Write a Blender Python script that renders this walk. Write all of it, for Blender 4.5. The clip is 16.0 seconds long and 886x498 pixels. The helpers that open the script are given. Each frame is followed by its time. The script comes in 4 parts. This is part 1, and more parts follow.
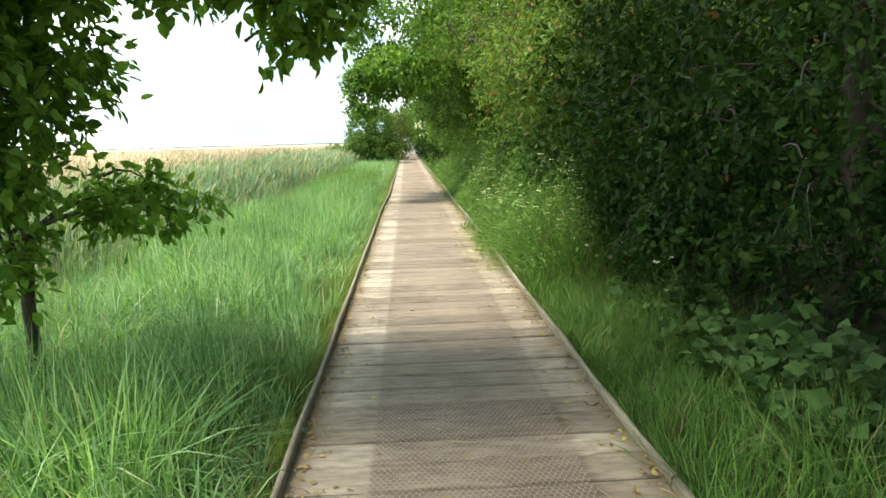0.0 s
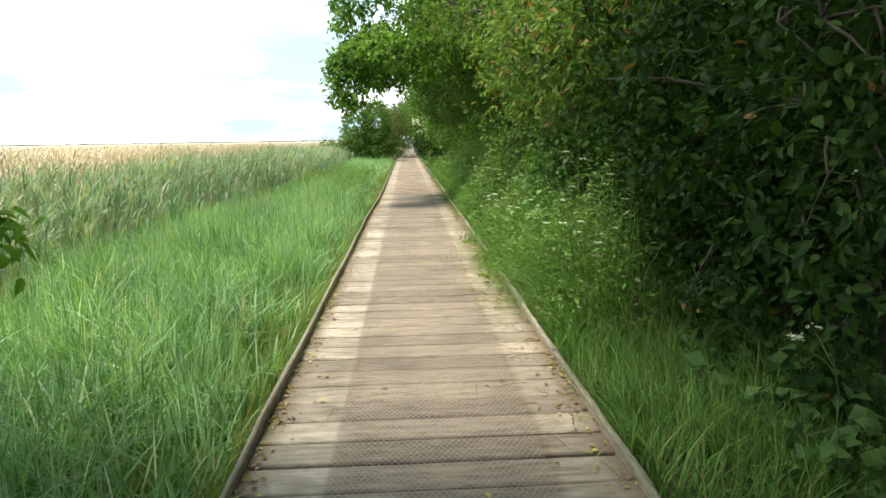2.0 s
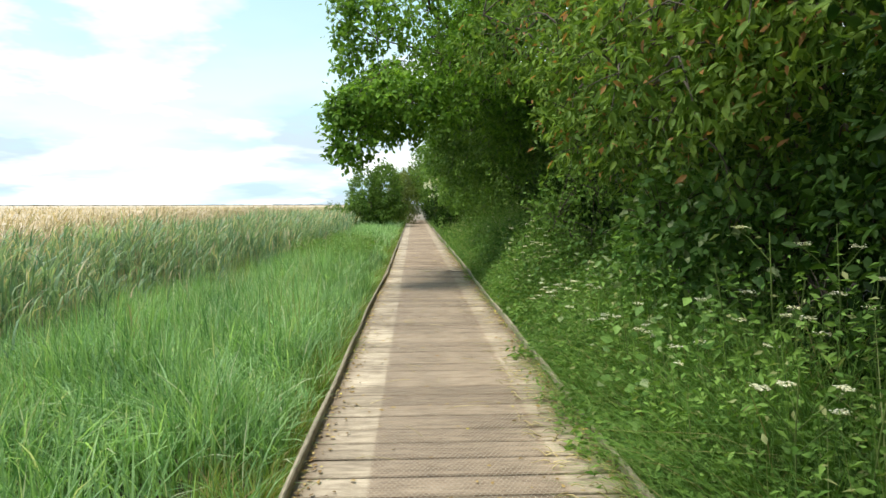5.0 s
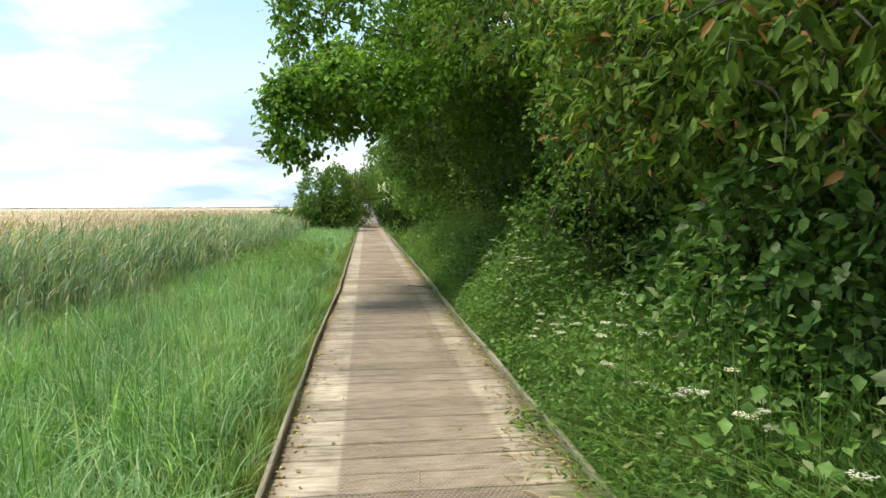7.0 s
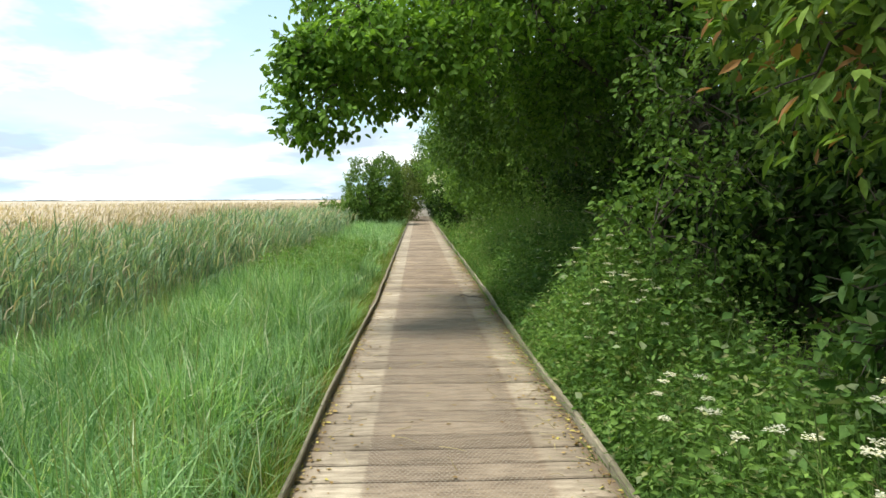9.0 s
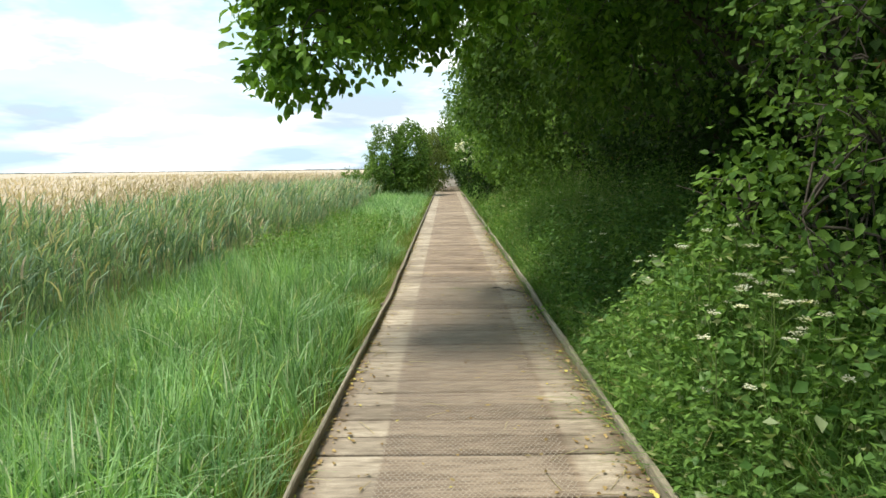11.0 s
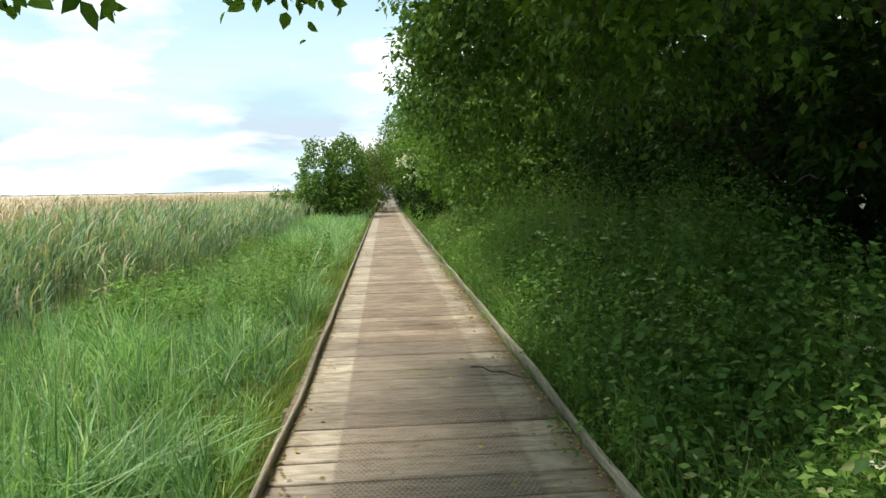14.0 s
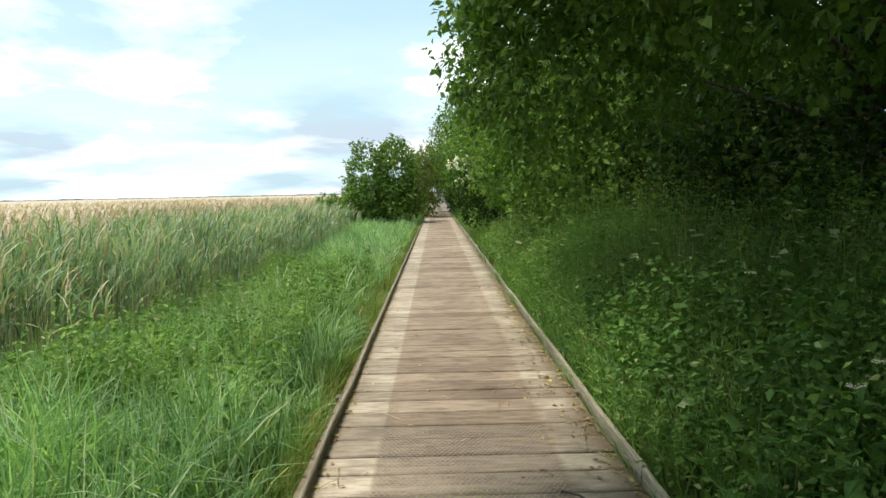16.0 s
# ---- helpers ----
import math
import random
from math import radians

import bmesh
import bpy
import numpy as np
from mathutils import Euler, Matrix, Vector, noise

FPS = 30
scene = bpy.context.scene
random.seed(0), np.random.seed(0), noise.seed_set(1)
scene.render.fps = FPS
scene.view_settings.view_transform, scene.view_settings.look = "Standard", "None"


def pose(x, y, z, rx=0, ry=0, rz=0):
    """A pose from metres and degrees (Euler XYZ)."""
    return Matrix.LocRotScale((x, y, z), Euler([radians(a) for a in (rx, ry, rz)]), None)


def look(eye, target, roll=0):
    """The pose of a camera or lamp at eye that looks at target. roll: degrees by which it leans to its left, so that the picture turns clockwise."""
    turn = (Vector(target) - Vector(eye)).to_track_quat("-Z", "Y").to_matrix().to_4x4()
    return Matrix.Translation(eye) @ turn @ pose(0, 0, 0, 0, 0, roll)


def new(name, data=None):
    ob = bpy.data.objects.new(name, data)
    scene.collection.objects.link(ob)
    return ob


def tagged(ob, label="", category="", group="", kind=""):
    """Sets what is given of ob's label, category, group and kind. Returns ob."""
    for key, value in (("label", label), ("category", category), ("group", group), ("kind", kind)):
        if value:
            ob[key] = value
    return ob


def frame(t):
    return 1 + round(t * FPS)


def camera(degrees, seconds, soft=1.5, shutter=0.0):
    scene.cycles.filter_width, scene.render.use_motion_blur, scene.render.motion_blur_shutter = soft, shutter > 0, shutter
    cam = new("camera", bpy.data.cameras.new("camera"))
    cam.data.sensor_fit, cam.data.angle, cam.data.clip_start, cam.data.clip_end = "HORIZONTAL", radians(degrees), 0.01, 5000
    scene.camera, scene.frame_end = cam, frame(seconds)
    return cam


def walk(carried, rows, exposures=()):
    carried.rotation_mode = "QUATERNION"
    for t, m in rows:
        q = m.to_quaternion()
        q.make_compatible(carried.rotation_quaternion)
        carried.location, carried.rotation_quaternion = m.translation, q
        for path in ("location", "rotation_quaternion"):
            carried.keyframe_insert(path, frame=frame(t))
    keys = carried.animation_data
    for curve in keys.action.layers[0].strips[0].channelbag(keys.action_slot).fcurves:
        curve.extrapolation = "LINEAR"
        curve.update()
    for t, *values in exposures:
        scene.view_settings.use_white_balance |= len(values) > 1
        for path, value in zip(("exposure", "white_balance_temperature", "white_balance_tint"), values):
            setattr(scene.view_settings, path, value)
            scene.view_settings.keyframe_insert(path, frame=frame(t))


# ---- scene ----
cam = camera(68.0, 16.0)

# seconds, eye, target, roll
PATH = [
    (0, (-0.086, 0.349, 1.463), (0.015, 2.32, 1.138), -1.5),
    (0.5, (-0.012, 0.838, 1.503), (0.047, 2.814, 1.197), -0.1),
    (1, (0.006, 1.337, 1.469), (0.091, 3.313, 1.171), 0.3),
    (1.5, (0.042, 1.797, 1.401), (0.166, 3.771, 1.105), -0.2),
    (2, (0.072, 2.342, 1.404), (0.176, 4.311, 1.074), -0.9),
    (2.5, (0.032, 2.833, 1.419), (0.169, 4.808, 1.139), -1.4),
    (3, (0.062, 3.364, 1.395), (0.239, 5.34, 1.139), -1.0),
    (3.5, (0.041, 3.836, 1.389), (0.244, 5.814, 1.173), -0.6),
    (4, (-0.052, 4.398, 1.383), (0.165, 6.379, 1.215), -0.4),
    (4.5, (-0.065, 4.917, 1.364), (0.024, 6.909, 1.211), -0.1),
    (4.7, (-0.058, 5.101, 1.369), (0.026, 7.094, 1.226), 0.0),
    (6.8, (-0.149, 6.86, 1.468), (0.068, 8.844, 1.349), -0.6),
    (7, (-0.139, 7.063, 1.435), (0.094, 9.045, 1.308), -0.2),
    (7.5, (-0.1, 7.565, 1.48), (0.115, 9.551, 1.378), 0.5),
    (8, (-0.134, 8.09, 1.481), (0.026, 10.079, 1.348), 0.9),
    (8.5, (-0.09, 8.541, 1.436), (0.031, 10.532, 1.291), 0.9),
    (8.7, (-0.025, 8.757, 1.445), (0.078, 10.749, 1.302), 0.4),
    (10.8, (0.039, 10.751, 1.491), (0.026, 12.733, 1.227), -0.7),
    (11, (0.052, 10.95, 1.481), (0.041, 12.935, 1.238), -0.7),
    (11.5, (0.123, 11.461, 1.473), (0.089, 13.448, 1.245), 0.5),
    (12, (0.115, 12.021, 1.429), (0.107, 14.011, 1.232), -0.4),
    (12.5, (0.08, 12.498, 1.432), (0.22, 14.484, 1.248), -1.3),
    (13, (0.047, 13.08, 1.423), (0.205, 15.068, 1.281), -0.6),
    (13.5, (0.01, 13.576, 1.377), (0.169, 15.565, 1.228), -0.7),
    (14, (-0.017, 14.061, 1.379), (0.157, 16.045, 1.196), -1.0),
    (14.5, (0.069, 14.542, 1.426), (0.214, 16.529, 1.25), -1.2),
    (15, (0.043, 15.057, 1.396), (0.121, 17.049, 1.233), -1.3),
    (15.5, (0.056, 15.503, 1.378), (0.096, 17.496, 1.21), -1.5),
    (16, (0.057, 15.975, 1.437), (0.074, 17.967, 1.265), -1.2),
]
walk(cam, [(t, look(eye, target, roll)) for t, eye, target, roll in PATH],
     exposures=[(0, 0.80), (1.0, 0.70), (2.0, 0.58), (3.0, 0.46), (4.5, 0.34), (7.0, 0.26), (12.5, 0.26), (16.0, 0.15)])

# ---- world and sun ----
SUN_ELEVATION, SUN_AZIMUTH = radians(64), radians(-112)
world = bpy.data.worlds.new("cloudy_sky")
scene.world = world
world.use_nodes = True
wt = world.node_tree
wt.nodes.clear()


def node(tree, kind, **values):
    n = tree.nodes.new(kind)
    for key, value in values.items():
        n.inputs[key.replace("_", " ")].default_value = value
    return n


def ramp(tree, source, stops):
    n = tree.nodes.new("ShaderNodeValToRGB")
    while len(n.color_ramp.elements) < len(stops):
        n.color_ramp.elements.new(0.5)
    for e, (p, c) in zip(n.color_ramp.elements, stops):
        e.position, e.color = p, (*c, 1) if len(c) == 3 else c
    tree.links.new(source, n.inputs[0])
    return n.outputs[0]


def maths(tree, op, a, b=None):
    n = tree.nodes.new("ShaderNodeMath")
    n.operation = op
    for i, v in enumerate((a, b)):
        if v is None:
            continue
        if isinstance(v, (int, float)):
            n.inputs[i].default_value = v
        else:
            tree.links.new(v, n.inputs[i])
    return n.outputs[0]


def mixed(tree, factor, a, b, how="MIX"):
    n = tree.nodes.new("ShaderNodeMix")
    n.data_type, n.blend_type = "RGBA", how
    for socket, v in ((n.inputs[0], factor), (n.inputs[6], a), (n.inputs[7], b)):
        if isinstance(v, (int, float)):
            socket.default_value = v
        elif isinstance(v, tuple):
            socket.default_value = (*v, 1)
        else:
            tree.links.new(v, socket)
    return n.outputs[2]


def noise_tex(tree, vector, scale, detail=4.0, rough=0.55, dim="3D"):
    n = node(tree, "ShaderNodeTexNoise", Scale=scale, Detail=detail, Roughness=rough)
    n.noise_dimensions = dim
    if vector is not None:
        tree.links.new(vector, n.inputs["Vector"])
    return n.outputs["Fac"]


sky = wt.nodes.new("ShaderNodeTexSky")
sky.sky_type = "NISHITA"
sky.sun_disc = False
sky.sun_elevation, sky.sun_rotation = SUN_ELEVATION, SUN_AZIMUTH
sky.dust_density = 2.0
coords = wt.nodes.new("ShaderNodeTexCoord")
parts_of = wt.nodes.new("ShaderNodeSeparateXYZ")
wt.links.new(coords.outputs["Generated"], parts_of.inputs[0])
lift = maths(wt, "ADD", maths(wt, "MAXIMUM", parts_of.outputs[2], 0.0), 0.17)
flat = wt.nodes.new("ShaderNodeCombineXYZ")
wt.links.new(maths(wt, "DIVIDE", parts_of.outputs[0], lift), flat.inputs[0])
wt.links.new(maths(wt, "DIVIDE", parts_of.outputs[1], lift), flat.inputs[1])
flat.inputs[2].default_value = 3.7
cover = ramp(wt, noise_tex(wt, flat.outputs[0], 1.1, 6.0, 0.55), [(0.42, (0, 0, 0)), (0.58, (1, 1, 1))])
base_shade = ramp(wt, noise_tex(wt, flat.outputs[0], 0.85, 5.0, 0.5), [(0.42, (1, 1, 1)), (0.58, (0.42, 0.50, 0.57))])
haze = ramp(wt, parts_of.outputs[2], [(0.0, (1, 1, 1)), (0.30, (0, 0, 0))])
blue = mixed(wt, 0.8, mixed(wt, 1.0, sky.outputs[0], (0.08, 0.08, 0.08), "MULTIPLY"), (0.37, 0.55, 0.63))
cloud = mixed(wt, 1.0, base_shade, (0.88, 0.90, 0.91), "MULTIPLY")
sky_colour = mixed(wt, maths(wt, "MAXIMUM", cover, maths(wt, "MULTIPLY", haze, 0.45)), blue, cloud)
background = node(wt, "ShaderNodeBackground", Strength=1.6)
wt.links.new(sky_colour, background.inputs[0])
wt.links.new(background.outputs[0], wt.nodes.new("ShaderNodeOutputWorld").inputs[0])

sun_data = bpy.data.lights.new("sun", "SUN")
sun_data.energy, sun_data.angle, sun_data.color = 4.4, radians(18), (1.0, 0.95, 0.85)
sun = new("sun", sun_data)
# the brighter part of the cloud stands over the open marsh
sun.matrix_world = look((0, 0, 0), (0.45, 0.18, -1.0))


# ---- materials ----
def material(name):
    m = bpy.data.materials.new(name)
    m.use_nodes = True
    t = m.node_tree
    return m, t, t.nodes["Principled BSDF"], t.nodes["Material Output"]


def leaf_material(name, dark, light, odd=None, odd_share=0.04, through_share=0.35, rough=0.5, patch=0.5):
    m, t, shader, out = material(name)
    geo = t.nodes.new("ShaderNodeNewGeometry")
    island = geo.outputs["Random Per Island"]
    colour = mixed(t, island, dark, light)
    wide = ramp(t, noise_tex(t, geo.outputs["Position"], patch, 3.0), [(0.35, (0.72, 0.74, 0.7)), (0.65, (1.2, 1.15, 1.0))])
    colour = mixed(t, 1.0, colour, wide, "MULTIPLY")
    fine = ramp(t, noise_tex(t, geo.outputs["Position"], 60.0, 3.0), [(0.3, (0.82, 0.82, 0.8)), (0.7, (1.12, 1.12, 1.1))])
    colour = mixed(t, 1.0, colour, fine, "MULTIPLY")
    if odd:
        pick = maths(t, "LESS_THAN", maths(t, "FRACT", maths(t, "MULTIPLY", island, 37.7)), odd_share)
        colour = mixed(t, pick, colour, odd)
    t.links.new(colour, shader.inputs["Base Color"])
    shader.inputs["Roughness"].default_value = rough
    shader.inputs["Specular IOR Level"].default_value = 0.10
    glow = t.nodes.new("ShaderNodeBsdfTranslucent")
    t.links.new(mixed(t, 1.0, colour, (1.25, 1.3, 0.6), "MULTIPLY"), glow.inputs[0])
    mix = t.nodes.new("ShaderNodeMixShader")
    mix.inputs[0].default_value = through_share
    t.links.new(shader.outputs[0], mix.inputs[1])
    t.links.new(glow.outputs[0], mix.inputs[2])
    t.links.new(mix.outputs[0], out.inputs[0])
    return m


def rough_material(name, dark, light, scale, stretch=(1, 1, 1), bump=0.3, rough=0.85, fine=80.0):
    m, t, shader, out = material(name)
    co = t.nodes.new("ShaderNodeTexCoord")
    mapping = node(t, "ShaderNodeMapping", Scale=stretch)
    t.links.new(co.outputs["Object"], mapping.inputs[0])
    big = noise_tex(t, mapping.outputs[0], scale, 6.0, 0.6)
    small = noise_tex(t, mapping.outputs[0], fine, 4.0, 0.6)
    colour = ramp(t, big, [(0.3, dark), (0.7, light)])
    colour = mixed(t, 0.7, colour, ramp(t, small, [(0.3, (0.55, 0.55, 0.55)), (0.7, (1.3, 1.3, 1.3))]), "MULTIPLY")
    t.links.new(colour, shader.inputs["Base Color"])
    shader.inputs["Roughness"].default_value = rough
    relief = node(t, "ShaderNodeBump", Strength=bump, Distance=0.02)
    t.links.new(small, relief.inputs["Height"])
    t.links.new(relief.outputs[0], shader.inputs["Normal"])
    return m


def plank_material():
    """Weathered timber: pale scrubbed ends, browner where grit is held under the netting."""
    m, t, shader, out = material("weathered_plank")
    co = t.nodes.new("ShaderNodeTexCoord")
    info = t.nodes.new("ShaderNodeObjectInfo")
    offset = t.nodes.new("ShaderNodeCombineXYZ")
    t.links.new(maths(t, "MULTIPLY", info.outputs["Random"], 90.0), offset.inputs[1])
    moved = t.nodes.new("ShaderNodeVectorMath")
    t.links.new(co.outputs["Object"], moved.inputs[0])
    t.links.new(offset.outputs[0], moved.inputs[1])
    grain_map = node(t, "ShaderNodeMapping", Scale=(1.4, 26, 26))
    t.links.new(moved.outputs[0], grain_map.inputs[0])
    grain = noise_tex(t, grain_map.outputs[0], 3.0, 6.0, 0.65)
    blotch = noise_tex(t, moved.outputs[0], 5.0, 5.0, 0.6)
    speck = noise_tex(t, moved.outputs[0], 120.0, 3.0, 0.6)
    split = t.nodes.new("ShaderNodeSeparateXYZ")
    t.links.new(co.outputs["Object"], split.inputs[0])
    # object x is measured from the deck's left end
    worn = maths(t, "MULTIPLY",
                 ramp(t, maths(t, "ADD", split.outputs[0], maths(t, "MULTIPLY", blotch, 0.02)), [(0.365, (0, 0, 0)), (0.385, (1, 1, 1))]),
                 ramp(t, maths(t, "ADD", maths(t, "MULTIPLY", split.outputs[0], 0.5), maths(t, "MULTIPLY", blotch, 0.03)), [(0.68, (1, 1, 1)), (0.70, (0.2, 0.2, 0.2))]))
    pale = ramp(t, grain, [(0.25, (0.33, 0.28, 0.215)), (0.75, (0.58, 0.51, 0.41))])
    brown = ramp(t, grain, [(0.25, (0.235, 0.182, 0.136)), (0.75, (0.445, 0.360, 0.275))])
    colour = mixed(t, worn, pale, brown)
    colour = mixed(t, 1.0, colour, ramp(t, blotch, [(0.32, (0.56, 0.53, 0.50)), (0.62, (1.10, 1.08, 1.06))]), "MULTIPLY")
    colour = mixed(t, 0.8, colour, ramp(t, speck, [(0.35, (0.72, 0.72, 0.72)), (0.68, (1.25, 1.25, 1.22))]), "MULTIPLY")
    colour = mixed(t, 1.0, colour, ramp(t, info.outputs["Random"], [(0.0, (0.70, 0.68, 0.66)), (0.5, (1.0, 0.99, 0.98)), (1.0, (1.16, 1.16, 1.16))]), "MULTIPLY")
    where = t.nodes.new("ShaderNodeNewGeometry")
    damp = noise_tex(t, where.outputs["Position"], 1.3, 5.0, 0.6)
    colour = mixed(t, 1.0, colour, ramp(t, damp, [(0.36, (0.72, 0.70, 0.68)), (0.60, (1.08, 1.07, 1.05))]), "MULTIPLY")
    # dirt and old leaf mould gathered along both kerbs
    side = maths(t, "ABSOLUTE", maths(t, "SUBTRACT", split.outputs[0], 0.83))
    dirt = ramp(t, maths(t, "ADD", side, maths(t, "MULTIPLY", blotch, 0.30)), [(0.86, (0, 0, 0)), (0.98, (0.8, 0.8, 0.8))])
    colour = mixed(t, dirt, colour, (0.13, 0.085, 0.05))
    t.links.new(colour, shader.inputs["Base Color"])
    shader.inputs["Roughness"].default_value = 0.8
    shader.inputs["Specular IOR Level"].default_value = 0.3
    relief = node(t, "ShaderNodeBump", Strength=0.5, Distance=0.006)
    t.links.new(maths(t, "ADD", grain, maths(t, "MULTIPLY", speck, 0.5)), relief.inputs["Height"])
    t.links.new(relief.outputs[0], shader.inputs["Normal"])
    return m


PLANK = plank_material()
KERB = rough_material("kerb_timber", (0.13, 0.115, 0.07), (0.38, 0.325, 0.23), 5.0, (1, 0.15, 1), 0.5)
POST = rough_material("post_timber", (0.10, 0.075, 0.05), (0.22, 0.17, 0.12), 6.0)
WIRE = rough_material("weathered_wire", (0.30, 0.25, 0.19), (0.50, 0.43, 0.34), 30.0, bump=0.1, rough=0.6)
SOIL = rough_material("marsh_soil", (0.030, 0.034, 0.014), (0.075, 0.070, 0.030), 1.6, bump=0.6, rough=0.95)
PATH_EARTH = rough_material("trodden_earth", (0.13, 0.105, 0.065), (0.24, 0.20, 0.14), 2.5, bump=0.4)
BARK = rough_material("grey_brown_bark", (0.035, 0.028, 0.020), (0.11, 0.09, 0.065), 7.0, (1, 1, 0.25), 0.8, fine=45.0)
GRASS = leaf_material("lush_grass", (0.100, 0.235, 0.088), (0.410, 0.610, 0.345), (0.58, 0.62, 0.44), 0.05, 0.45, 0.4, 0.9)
KERB_GRASS = leaf_material("kerb_grass", (0.115, 0.190, 0.042), (0.240, 0.340, 0.085), (0.36, 0.30, 0.14), 0.16, 0.35, 0.5, 1.5)
# darker copy of the grass, with the hedge's shade put in its colour
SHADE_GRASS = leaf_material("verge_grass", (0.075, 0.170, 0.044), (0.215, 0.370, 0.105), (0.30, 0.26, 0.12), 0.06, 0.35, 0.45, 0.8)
REED_GREEN = leaf_material("green_reed", (0.105, 0.195, 0.135), (0.400, 0.520, 0.400), (0.60, 0.52, 0.38), 0.08, 0.35, 0.5, 0.6)
REED_DRY = leaf_material("dry_reed", (0.43, 0.345, 0.262), (0.64, 0.535, 0.425), (0.30, 0.24, 0.15), 0.08, 0.2, 0.7, 0.12)
HERB = leaf_material("herb_leaf", (0.075, 0.165, 0.036), (0.230, 0.380, 0.100), (0.33, 0.36, 0.16), 0.06, 0.35, 0.45, 1.3)
NETTLE = leaf_material("nettle_leaf", (0.045, 0.110, 0.028), (0.120, 0.225, 0.058), None, 0, 0.32, 0.5, 0.9)
BROAD = leaf_material("broad_leaf", (0.060, 0.140, 0.036), (0.165, 0.290, 0.085), (0.27, 0.33, 0.17), 0.08, 0.28, 0.38, 1.2)
CLIMBER = leaf_material("climber_leaf", (0.055, 0.115, 0.038), (0.120, 0.210, 0.075), None, 0, 0.2, 0.4, 1.2)
YOUNG_LEAF = leaf_material("young_shrub_leaf", (0.095, 0.200, 0.034), (0.250, 0.410, 0.085), None, 0, 0.58, 0.42, 0.8)
# darker than such leaves are: the hedge's deep shade is in the colour
HEDGE_LEAF = leaf_material("hedge_leaf_shade_tone", (0.014, 0.040, 0.009), (0.050, 0.104, 0.022), (0.16, 0.10, 0.035), 0.008, 0.3, 0.5, 0.9)
SALLOW_LEAF = leaf_material("sallow_leaf", (0.075, 0.150, 0.030), (0.215, 0.325, 0.080), (0.34, 0.18, 0.07), 0.05, 0.38, 0.45, 1.1)
OAK_LEAF = leaf_material("oak_leaf", (0.070, 0.160, 0.026), (0.225, 0.390, 0.070), None, 0, 0.42, 0.42, 0.9)
TREE_LEAF = leaf_material("tree_leaf", (0.060, 0.130, 0.028), (0.190, 0.310, 0.070), None, 0, 0.38, 0.45, 0.5)
# darker copy of the tree leaf, canopy shade put in the colour
SHADY_LEAF = leaf_material("tree_leaf_shade_tone", (0.052, 0.115, 0.026), (0.150, 0.260, 0.058), None, 0, 0.32, 0.45, 0.7)
WILLOW_LEAF = leaf_material("willow_leaf", (0.090, 0.130, 0.032), (0.170, 0.215, 0.065), None, 0, 0.33, 0.5, 0.5)
# the wood's inner gloom is put in this darker leaf colour
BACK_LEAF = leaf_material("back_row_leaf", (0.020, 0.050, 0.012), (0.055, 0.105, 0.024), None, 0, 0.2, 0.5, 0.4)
FLOWER = leaf_material("white_blossom", (0.62, 0.63, 0.56), (0.82, 0.82, 0.76), None, 0, 0.25, 0.6, 3.0)
STALK = leaf_material("flower_stalk", (0.090, 0.150, 0.040), (0.170, 0.230, 0.080), None, 0, 0.1, 0.5, 3.0)
LITTER = leaf_material("dead_leaf", (0.20, 0.125, 0.055), (0.46, 0.35, 0.17), (0.55, 0.47, 0.12), 0.08, 0.1, 0.7, 3.0)
STRAW_GREEN = leaf_material("seeding_grass", (0.26, 0.33, 0.13), (0.46, 0.50, 0.27), None, 0, 0.3, 0.5, 1.0)
STRAW = leaf_material("dry_straw", (0.36, 0.29, 0.16), (0.58, 0.50, 0.32), None, 0, 0.1, 0.6, 3.0)


def reed_far_material():
    m, t, shader, out = material("reed_canopy")
    co = t.nodes.new("ShaderNodeTexCoord")
    far = noise_tex(t, co.outputs["Object"], 0.035, 5.0, 0.6)
    near = noise_tex(t, co.outputs["Object"], 1.4, 6.0, 0.7)
    colour = ramp(t, far, [(0.3, (0.38, 0.310, 0.235)), (0.5, (0.48, 0.400, 0.31)), (0.7, (0.43, 0.37, 0.28))])
    colour = mixed(t, 1.0, colour, ramp(t, near, [(0.3, (0.75, 0.76, 0.72)), (0.65, (1.12, 1.11, 1.1))]), "MULTIPLY")
    t.links.new(colour, shader.inputs["Base Color"])
    shader.inputs["Roughness"].default_value = 0.95
    shader.inputs["Specular IOR Level"].default_value = 0.1
    return m


REED_FAR = reed_far_material()
FAR_WOOD = rough_material("far_wood", (0.022, 0.032, 0.028), (0.045, 0.058, 0.048), 0.02, fine=0.2, bump=0.0)


# ---- mesh builders ----
rng = np.random.default_rng(11)


def mesh_object(name, verts, faces, mat, parent=None, smooth=False):
    """faces: a list of integer arrays, one row a face, all rows of an array of one length."""
    me = bpy.data.meshes.new(name)
    verts = np.asarray(verts, dtype=np.float32).reshape(-1, 3)
    me.vertices.add(len(verts))
    me.vertices.foreach_set("co", verts.ravel())
    loops = np.concatenate([np.asarray(f, dtype=np.int32).ravel() for f in faces])
    sizes = np.concatenate([np.full(len(f), np.asarray(f).shape[1], dtype=np.int32) for f in faces])
    starts = np.concatenate([[0], np.cumsum(sizes)[:-1]]).astype(np.int32)
    me.loops.add(len(loops))
    me.loops.foreach_set("vertex_index", loops)
    me.polygons.add(len(sizes))
    me.polygons.foreach_set("loop_start", starts)
    if smooth:
        me.polygons.foreach_set("use_smooth", np.ones(len(sizes), dtype=bool))
    me.update(calc_edges=True)
    me.materials.append(mat)
    ob = new(name, me)
    if parent is not None:
        ob.parent = parent
        ob.matrix_parent_inverse = parent.matrix_basis.inverted()
    return ob


